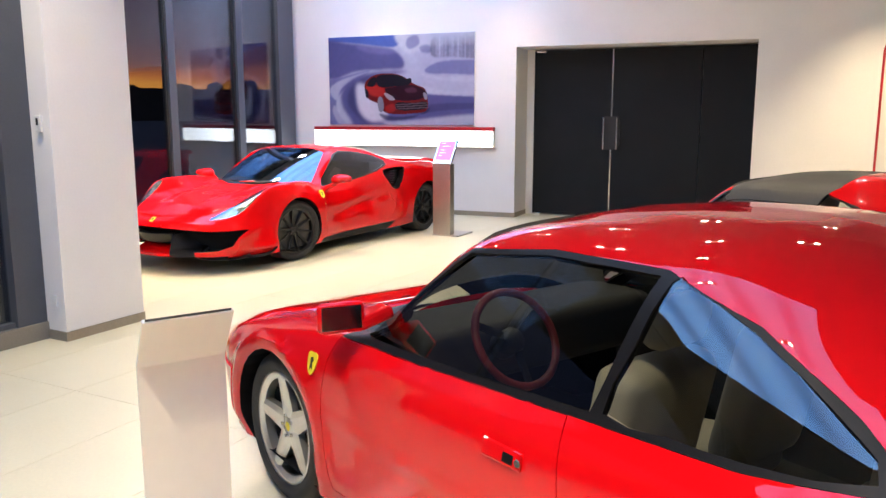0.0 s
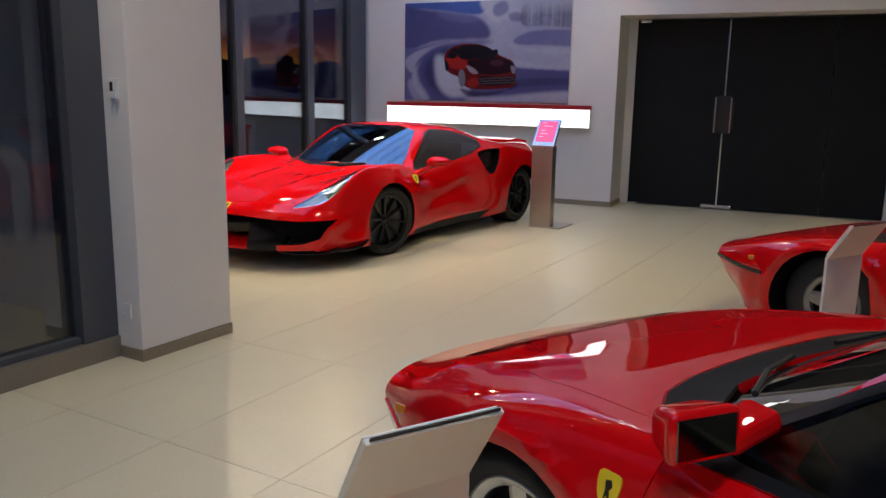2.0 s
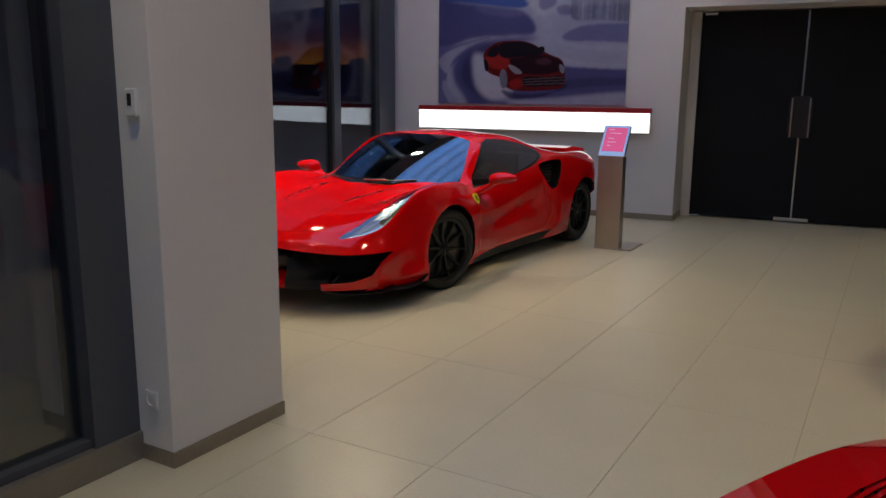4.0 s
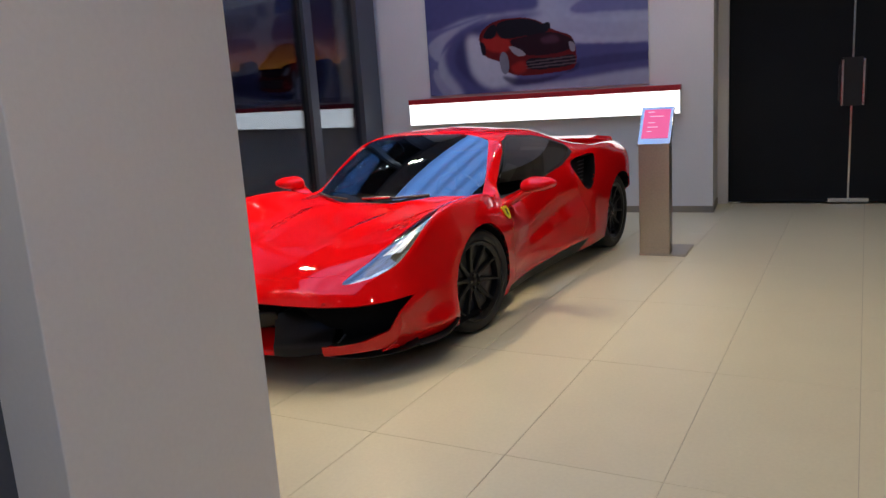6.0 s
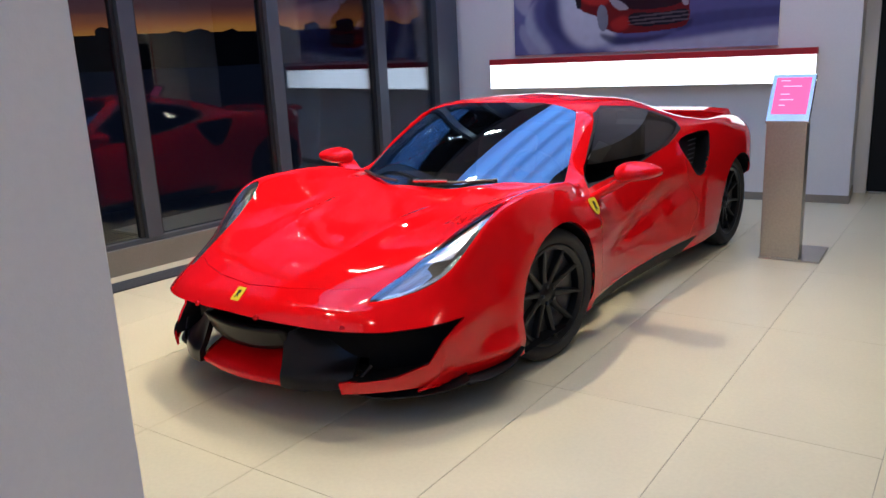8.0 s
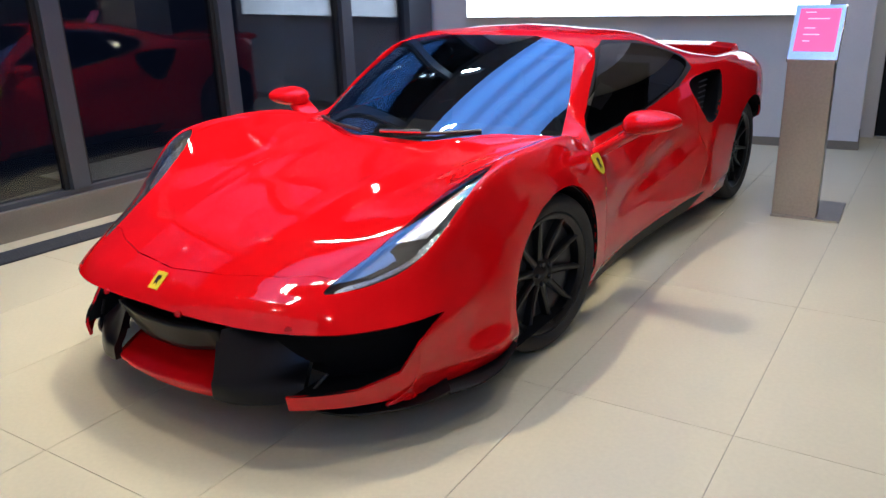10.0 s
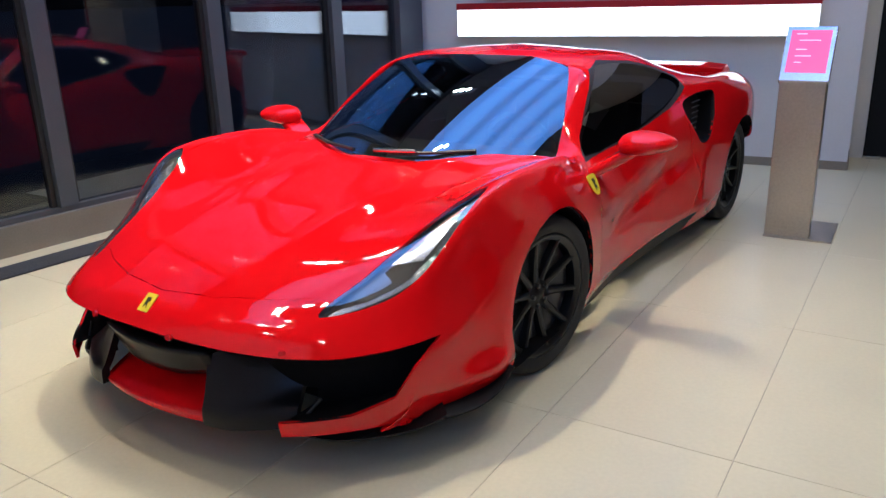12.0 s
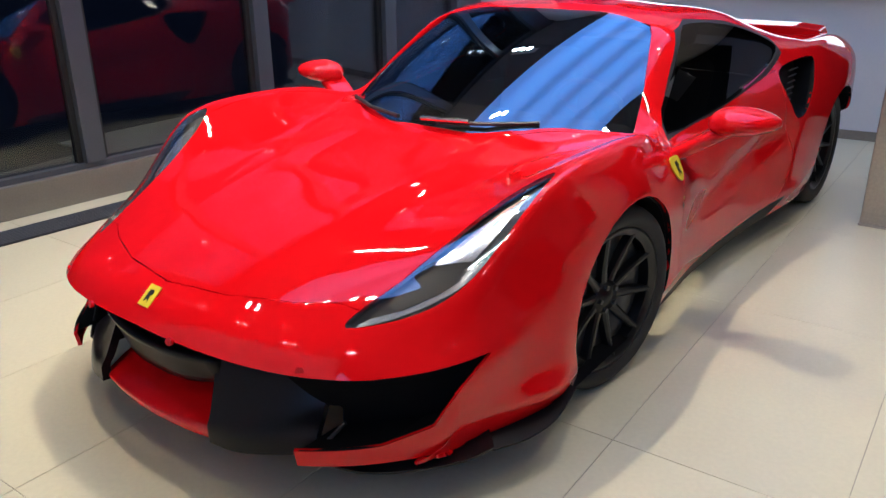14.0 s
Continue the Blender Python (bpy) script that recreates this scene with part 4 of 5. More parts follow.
def skin_bm(rows, thick, steps=5):
    """A curved panel through rows of points (low to high), with a back and closed edges."""
    nr, nc = len(rows), len(rows[0])
    us, vs = np.linspace(0, nr - 1, (nr - 1) * steps + 1), np.linspace(0, nc - 1, (nc - 1) * steps + 1)
    across = [[curve([(j, p[k]) for j, p in enumerate(r)])(vs) for k in range(3)] for r in rows]
    bm = bmesh.new()
    front, back = [], []
    for u in us:
        line = []
        for j in range(len(vs)):
            line.append([float(curve([(i, across[i][k][j]) for i in range(nr)])(u)) for k in range(3)])
        front.append([bm.verts.new(p) for p in line])
        back.append([bm.verts.new((p[0] * 0.985, p[1] + thick, p[2])) for p in line])
    n, m = len(us), len(vs)
    for i in range(n - 1):
        for j in range(m - 1):
            bm.faces.new((front[i][j], front[i][j + 1], front[i + 1][j + 1], front[i + 1][j]))
            bm.faces.new((back[i][j], back[i + 1][j], back[i + 1][j + 1], back[i][j + 1]))
    ring = [(i, 0) for i in range(n)] + [(n - 1, j) for j in range(1, m)] + [(i, m - 1) for i in range(n - 2, -1, -1)] + [(0, j) for j in range(m - 2, 0, -1)]
    for (i, j), (k, l) in zip(ring, ring[1:] + ring[:1]):
        bm.faces.new((front[i][j], front[k][l], back[k][l], back[i][j]))
    bmesh.ops.recalc_face_normals(bm, faces=bm.faces)
    return bm


def smooth_box(size, bevel, centre=(0, 0, 0)):
    return box_bm(size, centre, bevel, 3)


def modern_car(m):
    """Low mid-engined coupe with a black splitter and black ten-spoke wheels."""
    car = thing("sports_car", m, "glossy red low modern sports coupe with black wheels", "car")
    sill = [(-1.24, 0.81, 0.16), (-1, 0.88, 0.15), (-0.75, 0.93, 0.15), (-0.5, 0.94, 0.15), (0.45, 0.9, 0.14), (0.9, 0.87, 0.14), (1.7, 0.89, 0.14), (2.2, 0.94, 0.16), (3, 0.91, 0.22), (3.34, 0.8, 0.3)]
    low = [(-1.24, 0.865, 0.25), (-1, 0.905, 0.26), (-0.8, 0.955, 0.285), (-0.5, 0.97, 0.3), (0.4, 0.945, 0.28), (0.9, 0.9, 0.27), (1.6, 0.925, 0.29), (2.1, 0.98, 0.3), (3, 0.96, 0.36), (3.34, 0.84, 0.42)]
    mid = [(-1.24, 0.875, 0.34), (-1, 0.91, 0.42), (-0.8, 0.93, 0.47), (-0.5, 0.955, 0.55), (0, 0.975, 0.6), (0.5, 0.94, 0.58), (0.9, 0.9, 0.53), (1.4, 0.9, 0.52), (1.9, 0.97, 0.57), (2.6, 1, 0.65), (3, 0.975, 0.67), (3.34, 0.86, 0.63)]
    shoulder = [(-1.24, 0.85, 0.415), (-1, 0.875, 0.5), (-0.75, 0.895, 0.6), (-0.5, 0.92, 0.71), (-0.25, 0.935, 0.77), (0, 0.942, 0.8), (0.45, 0.882, 0.755), (0.9, 0.87, 0.7), (1.4, 0.89, 0.72), (1.9, 0.945, 0.81), (2.6, 0.975, 0.88), (3, 0.95, 0.88), (3.34, 0.84, 0.84)]
    crest = [(-1.24, 0.755, 0.445), (-1.1, 0.765, 0.52), (-0.95, 0.80, 0.605), (-0.75, 0.835, 0.725), (-0.6, 0.85, 0.80), (-0.45, 0.86, 0.855), (-0.3, 0.865, 0.885), (0, 0.86, 0.90), (0.05, 0.855, 0.9), (0.28, 0.835, 0.88), (0.5, 0.8, 0.83), (0.9, 0.81, 0.835), (1.4, 0.84, 0.885), (1.8, 0.86, 0.96), (2.3, 0.87, 1.01), (2.9, 0.82, 0.99), (3.34, 0.74, 0.95)]
    rail = [(-1.24, 0.5, 0.46), (-1.2, 0.505, 0.505), (-1.1, 0.515, 0.555), (-0.95, 0.53, 0.62), (-0.7, 0.555, 0.7), (-0.4, 0.6, 0.77), (0, 0.64, 0.825), (0.25, 0.68, 0.825), (0.47, 0.745, 0.825), (0.7, 0.675, 1), (0.95, 0.61, 1.165), (1.25, 0.59, 1.205), (1.6, 0.595, 1.195), (1.95, 0.635, 1.115), (2.3, 0.67, 1.015), (2.9, 0.55, 0.95), (3.34, 0.5, 0.955)]
    inner = [(-1.24, 0.25, 0.47), (-1.2, 0.25, 0.52), (-1.1, 0.25, 0.575), (-0.95, 0.26, 0.635), (-0.5, 0.28, 0.735), (0, 0.31, 0.8), (0.14, 0.35, 0.825), (0.35, 0.38, 0.93), (0.65, 0.35, 1.08), (0.95, 0.32, 1.205), (1.3, 0.3, 1.25), (1.6, 0.31, 1.23), (2.1, 0.33, 1.13), (2.6, 0.31, 0.99), (3.34, 0.25, 0.96)]
    spine = [(-1.24, 0, 0.47), (-1.2, 0, 0.52), (-1.1, 0, 0.58), (-0.95, 0, 0.64), (-0.5, 0, 0.735), (0, 0, 0.8), (0.09, 0, 0.82), (0.22, 0, 0.885), (0.6, 0, 1.085), (0.95, 0, 1.22), (1.35, 0, 1.264), (1.6, 0, 1.25), (2.1, 0, 1.14), (2.6, 0, 1), (3.34, 0, 0.96)]

    def tweak(x, y, z):
        # hood vents sunk in two long troughs, and a scallop along the door
        if y < 0.35 and z > 0.45:
            g = math.exp(-((x - 0.53 - 0.14 * y) / 0.08) ** 2) * math.exp(-((y + 0.15) / 0.38) ** 2)
            z -= 0.017 * g
            z += 0.014 * math.exp(-((x - 0.34 - 0.10 * y) / 0.06) ** 2) * math.exp(-((y + 0.35) / 0.45) ** 2)
        x += 0.035 * math.exp(-((y + 0.52) / 0.14) ** 2) * math.exp(-((z - 0.24) / 0.06) ** 2) if x > 0.7 else 0
        if 0.45 < y < 2.0 and z < 0.8:
            line = 0.44 + 0.16 * (y - 0.6)
            x -= 0.022 * math.exp(-((z - line) / 0.07) ** 2) * math.sin(math.pi * (y - 0.45) / 1.55)
        return [x, y, z]

    bm = shell_bm([sill, low, mid, shoulder, crest, rail, inner, spine], -1.24, 3.34, [(-1.24, 1.0), (-1.0, 0.82), (-0.2, 0.0), (2.9, 0.0), (3.34, -0.7)], 0.18, rows=190, tweak=tweak, plan=(0.18, 0.46))
    side = lambda p: p.x > 0.42
    carve(bm, circle(0.005, 0.35, 0.378), "x", 1, lambda p: p.x > 0.6)
    carve(bm, circle(2.65, 0.35, 0.375), "x", 12, lambda p: p.x > 0.6)
    carve(bm, [(-0.2, 0.105), (0.20, 0.125), (0.40, 0.20), (0.60, 0.35), (0.715, 0.47), (0.665, 0.66), (0.565, 0.91), (0.535, 0.955), (0.30, 0.995), (-0.2, 1.005)], "z", 2, lambda p: p.z > 0.78 and p.x > -0.1)
    carve(bm, [(0.53, 0.80), (0.78, 1.0), (1.0, 1.168), (1.16, 1.203), (1.5, 1.172), (1.74, 1.115), (1.87, 1.06), (1.85, 0.995), (1.60, 0.915), (1.3, 0.862), (1.0, 0.820)], "x", 4, side)
    carve(bm, rounded([(0.57, 0.818), (0.80, 1.0), (1.02, 1.155), (1.17, 1.185), (1.5, 1.155), (1.72, 1.095), (1.83, 1.045), (1.81, 1.005), (1.58, 0.932), (1.3, 0.876), (1.0, 0.834)], 2), "x", 3, side)
    carve(bm, rounded([(0.606, -0.975), (0.605, -0.92), (0.645, -0.79), (0.69, -0.60), (0.745, -0.44), (0.80, -0.345), (0.84, -0.315), (0.848, -0.42), (0.83, -0.54), (0.80, -0.67), (0.755, -0.79), (0.685, -0.90)], 3), "z", 5, lambda p: p.z > 0.4 and p.y < 0)
    carve(bm, [(-0.1, -1.105), (0.0, -1.105), (0.233, -1.073), (0.43, -1.0), (0.54, -0.935), (0.603, -0.92), (0.643, -0.79), (0.688, -0.60), (0.743, -0.44), (0.798, -0.343), (0.82, 0.0), (0.775, 0.35), (0.735, 0.45), (0.60, 0.325), (0.40, 0.175), (0.20, 0.10), (-0.1, 0.08)], "z", 6, lambda p: p.z > 0.5)
    carve(bm, [(0.52, 0.80), (0.48, 0.58), (0.50, 0.22), (1.75, 0.22), (1.88, 0.45), (1.74, 0.66), (1.70, 0.93), (1.62, 0.917), (1.3, 0.861), (1.0, 0.819)], "x", 7, lambda p: p.x > 0.6 and p.z < 0.96)
    carve(bm, rounded([(1.72, 0.915), (1.90, 0.95), (2.14, 0.95), (2.10, 0.87), (2.02, 0.76), (1.95, 0.68), (1.85, 0.68), (1.75, 0.80)], 3), "x", 8, lambda p: p.x > 0.72)
    front = lambda p: p.y < -0.60 and p.x > -0.1
    carve(bm, [(0.56, 0.464), (0.72, 0.452), (0.885, 0.448), (0.87, 0.37), (0.835, 0.285), (0.74, 0.243), (0.56, 0.235)], "y", 9, front)
    carve(bm, [(-0.1, 0.486), (0.30, 0.480), (0.56, 0.464), (0.56, 0.19), (-0.1, 0.19)], "y", 9, front)
    carve(bm, [(0.40, 0.12), (0.75, 0.12), (1.75, 0.12), (1.90, 0.24), (0.45, 0.20)], "x", 11, lambda p: p.x > 0.5)

    low = [f for f in bm.faces if f.calc_center_median().z < (0.235 if f.calc_center_median().x < 0.56 else 0.17) and f.calc_center_median().y < -0.72]
    bmesh.ops.delete(bm, geom=low, context="FACES")
    panel("body", joined(edge_lip(take(bm, [0]), 0.012)), RED, car, "glossy red body shell")
    panel("bonnet", joined(edge_lip(take(bm, [6]), 0.012, 0.002)), RED, car)
    panel("windscreen", joined(even_out(take(bm, [2]), "z")), SCREENGLASS, car, "dark windscreen with blue-tinted gloss").visible_shadow = False
    for o in pair("side_window", even_out(take(bm, [3]), "x"), SIDEGLASS, car, "dark tinted side window"):
        o.visible_shadow = False
    pair("window_trim", edge_lip(take(bm, [4]), 0.01, 0.0), PLASTIC_B, car, "black window surround")
    pair("door", edge_lip(take(bm, [7]), 0.012, 0.002), RED, car)
    for k in (1, 12):
        pair("wheel_well", sunk(take(bm, [k]), (-0.30, 0, 0)), VOID, car)
    pair("side_intake", sunk(take(bm, [8]), (-0.10, 0.05, -0.01), 0.8), CARBON, car, "black side air intake")
    duct = sunk(take(bm, [9]), (0, 0.17, 0))
    bmesh.ops.delete(duct, geom=[f for f in duct.faces if all(abs(v.co.x) < 0.002 for v in f.verts) or (f.calc_center_median().z < 0.30 and f.calc_center_median().x < 0.57)], context="FACES")
    for sgn in (-1, 1):
        for k in range(6):
            part("intake_bar", box_bm((0.006, 0.09 + 0.012 * k, 0.006), (sgn * 0.885, 1.915 + 0.004 * k, 0.745 + 0.032 * k)), LAMP_DARK, car)
    panel("front_intake", joined(duct), VOID, car, "wide black front air intake")
    pair("side_skirt", edge_lip(take(bm, [11]), 0.02), FRAMEBLACK, car, "black side skirt")
    lining = offset_bm(take(bm, [0, 4, 5, 6, 7]), 0.024)
    bmesh.ops.delete(lining, geom=[f for f in lining.faces if f.calc_center_median().y < -0.42 and f.calc_center_median().z < 0.5], context="FACES")
    panel("inner_shell", joined(lining), CABIN, car)
    # headlamps
    lamp = take(bm, [5])
    inside_lamp = take(bm, [5])
    carve(inside_lamp, rounded([(0.620, -0.955), (0.635, -0.915), (0.69, -0.85), (0.75, -0.74), (0.80, -0.615), (0.815, -0.62), (0.79, -0.69), (0.745, -0.785), (0.685, -0.88)], 2), "z", 20)
    carve(inside_lamp, [(0.648, -0.865), (0.675, -0.74), (0.75, -0.68), (0.775, -0.69), (0.742, -0.76), (0.69, -0.85)], "z", 21)
    carve(inside_lamp, [(0.80, -0.60), (0.822, -0.595), (0.835, -0.52), (0.840, -0.43), (0.822, -0.43), (0.812, -0.52)], "z", 22)
    carve(inside_lamp, [(0.68, -0.70), (0.705, -0.60), (0.755, -0.46), (0.80, -0.40), (0.80, -0.52), (0.775, -0.64)], "z", 23)
    bowl = sunk(offset_bm(take(bm, [5]), 0.004), (-0.03, 0.05, -0.06), 0.86)
    bowls = pair("headlight", bowl, LAMP_DARK, car, "long swept headlight")
    for o, s in zip(bowls, (1, -1)):
        b = lamp.copy() if s > 0 else flip(lamp)
        panel("lens", b, LAMPGLASS, o, "clear lamp cover").visible_shadow = False
        for k, (nm, mt, d, tag) in {20: ("reflector", LAMP_IN, 0.020, "bright reflector sweep"), 21: ("eye", PLASTIC_B, 0.017, "dark lamp eye"), 22: ("light_strip", LAMP_STRIP, 0.010, "dotted light strip"), 23: ("bezel", LAMP_IN, 0.022, "")}.items():
            q = offset_bm(take(inside_lamp, [k]), d)
            if s < 0:
                bmesh.ops.scale(q, vec=(-1, 1, 1), verts=q.verts)
                bmesh.ops.reverse_faces(q, faces=q.faces)
            if len(q.faces):
                panel(nm, q, mt, o, tag)
        part("projector", lathe_bm([(0.001, 0.05), (0.022, 0.045), (0.034, 0.03), (0.038, 0.0), (0.038, -0.03)], 24, "z"), PLASTIC_B, o, "", True, pose(s * 0.705, -0.80, 0.525, 62, 0, s * 28))
    inside_lamp.free()
    lamp.free()
    # nose: fins, lip, splitter
    pair("nose_fin", skin_bm([[(0.277, -1.213, 0.176), (0.37, -1.195, 0.174), (0.47, -1.145, 0.178), (0.565, -1.082, 0.186)],
                              [(0.275, -1.212, 0.225), (0.37, -1.185, 0.228), (0.465, -1.130, 0.235), (0.560, -1.060, 0.240)],
                              [(0.268, -1.190, 0.270), (0.37, -1.140, 0.280), (0.45, -1.075, 0.290), (0.530, -0.995, 0.300)],
                              [(0.25, -1.140, 0.400), (0.34, -1.040, 0.430), (0.42, -0.985, 0.440), (0.50, -0.93, 0.440)]], 0.03), CARBON, car, "black nose fin")
    pair("strake", tube_bm([(0.570, -1.083, 0.190), (0.595, -1.055, 0.230), (0.625, -1.015, 0.280)], 0.007, 8), PLASTIC_B, car, "thin black strake at the intake")
    part("chin_wing", skin_bm([[(-0.265, -1.130, 0.330), (-0.13, -1.165, 0.310), (0.0, -1.172, 0.304), (0.13, -1.165, 0.310), (0.265, -1.130, 0.330)],
                               [(-0.262, -1.170, 0.420), (-0.13, -1.195, 0.415), (0.0, -1.200, 0.412), (0.13, -1.195, 0.415), (0.262, -1.170, 0.420)]], 0.05), CARBON, car, "black wing under the nose", True)
    pair("splitter", blade_bm([(0.545, -1.085, 0.160), (0.692, -1.028, 0.148), (0.80, -0.93, 0.146), (0.885, -0.825, 0.152), (0.935, -0.752, 0.176)], [(0.53, -0.98, 0.165), (0.63, -0.93, 0.165), (0.72, -0.83, 0.165), (0.80, -0.73, 0.168), (0.85, -0.67, 0.18)], 0.018), CARBON, car, "black splitter wing")
    pair("splitter_tail", blade_bm([(0.92, -0.73, 0.15), (0.975, -0.62, 0.155), (1.0, -0.50, 0.18), (1.0, -0.41, 0.225)], [(0.85, -0.74, 0.17), (0.87, -0.60, 0.16), (0.88, -0.46, 0.17), (0.89, -0.38, 0.20)], 0.016), FRAMEBLACK, car, "black winglet before the wheel")
    for s in (-1, 1):
        for k in range(7):
            part("mesh_bar", box_bm((0.003, 0.003, 0.05), (s * (0.735 + 0.012 * k), -0.80 + 0.016 * k, 0.28), 0.0), LAMP_DARK, car, m=pose(0, 0, 0, 0, 0, 0))
        door_mirror(car, s, 1.09, 0.60, 0.895, RED, False)
        part("wiper", tube_bm([(s * 0.10 - 0.05, 0.115, 0.852), (s * 0.30 - 0.05, 0.165, 0.86), (s * 0.48 - 0.05, 0.265, 0.868)], 0.009, 6), PLASTIC_B, car)
        part("parking_sensor", lathe_bm([(0.001, 0), (0.012, 0), (0.012, -0.01)], 12, "z"), RED_OLD, car, m=pose(s * 0.575, -1.118, 0.475, 80, 0, s * 35))
        part("parking_sensor", lathe_bm([(0.001, 0), (0.012, 0), (0.012, -0.01)], 12, "z"), RED_OLD, car, m=pose(s * 0.20, -1.247, 0.497, 80, 0, s * 10))
        part("side_marker", lathe_bm([(0.001, 0), (0.014, -0.002), (0.016, -0.01)], 12, "z"), AMBER, car, m=pose(s * 0.942, 0.47, 0.60, 0, s * 90))
    part("wiper_arm", tube_bm([(-0.02, 0.105, 0.862), (0.10, 0.11, 0.868), (0.20, 0.125, 0.872)], 0.010, 8), CHROME, car, "bright wiper arm")
    part("lower_lip", skin_bm([[(-0.29, -1.185, 0.168), (-0.15, -1.207, 0.166), (0.0, -1.215, 0.165), (0.15, -1.207, 0.166), (0.29, -1.185, 0.168)],
                               [(-0.29, -1.190, 0.190), (-0.15, -1.213, 0.188), (0.0, -1.220, 0.187), (0.15, -1.213, 0.188), (0.29, -1.190, 0.190)],
                               [(-0.29, -1.150, 0.222), (-0.15, -1.172, 0.220), (0.0, -1.180, 0.220), (0.15, -1.172, 0.220), (0.29, -1.150, 0.222)],
                               [(-0.29, -1.030, 0.275), (-0.15, -1.045, 0.275), (0.0, -1.050, 0.275), (0.15, -1.045, 0.275), (0.29, -1.030, 0.275)]], 0.02), RED, car, "red centre lip", True)
    part("undertray", span_bm(-0.70, 0.70, -0.78, 3.2, 0.10, 0.14), VOID, car)
    part("spoiler", prism_bm([(-0.72, 0), (0.72, 0), (0.70, 0.05), (0.55, 0.065), (-0.55, 0.065), (-0.70, 0.05)], 0.16, 0.01), RED, car, m=pose(0, 3.12, 0.935, 6))
    badge = part("nose_badge", prism_bm([(-0.026, -0.036), (0.026, -0.036), (0.026, 0.036), (-0.026, 0.036)], 0.004, 0.001), YELLOW, car, "small yellow rectangular nose badge", m=pose(0, -1.166, 0.553, -50))
    part("emblem", prism_bm([(-0.010, 0.018), (0.008, 0.02), (0.012, 0.006), (0.004, 0.0), (0.010, -0.022), (0.0, -0.010), (-0.008, -0.022)], 0.001), PLASTIC_B, badge, m=pose(0, -0.0015, 0))
    for s in (-1, 1):
        shield_badge("wing_badge", car, pose(s * 0.915, 0.45, 0.725, 0, 0, s * 90) @ pose(0, 0, 0, -28), 0.10)
    # cabin
    part("cabin_floor", span_bm(-0.70, 0.70, 0.1, 2.1, 0.16, 0.22), CABIN, car)
    part("dashboard", smooth_box((1.30, 0.45, 0.22), 0.07, (0, 0.50, 0.70)), CABIN, car, "", True)
    part("bulkhead", span_bm(-0.62, 0.62, 1.72, 1.78, 0.2, 1.02), CABIN, car)
    steering_wheel(car, 0.36, 0.80, 0.80, PLASTIC_B)
    for s in (-1, 1):
        seat(car, s * 0.36, 1.25, 0.36, CABIN, 24)
        wheel(car, 0.345, 0.265, 0.24, 0.915, 0, "ten", RIM_BLACK, s, -8)
        wheel(car, 0.350, 0.262, 0.30, 0.935, 2.65, "ten", RIM_BLACK, s)
    part("tag_card", box_bm((0.10, 0.004, 0.13), (0, 0, 0), 0.001), PLASTIC_W, car, "pale paper tag inside the side window", m=pose(0.66, 1.02, 0.93, 20, 25, 60))
    bm.free()
    return car


modern_car(pose(-4.4275, 9.274, 0, 0, 0, -7.4) @ Matrix.Diagonal((1.035, 1.045, 1.0, 1)))


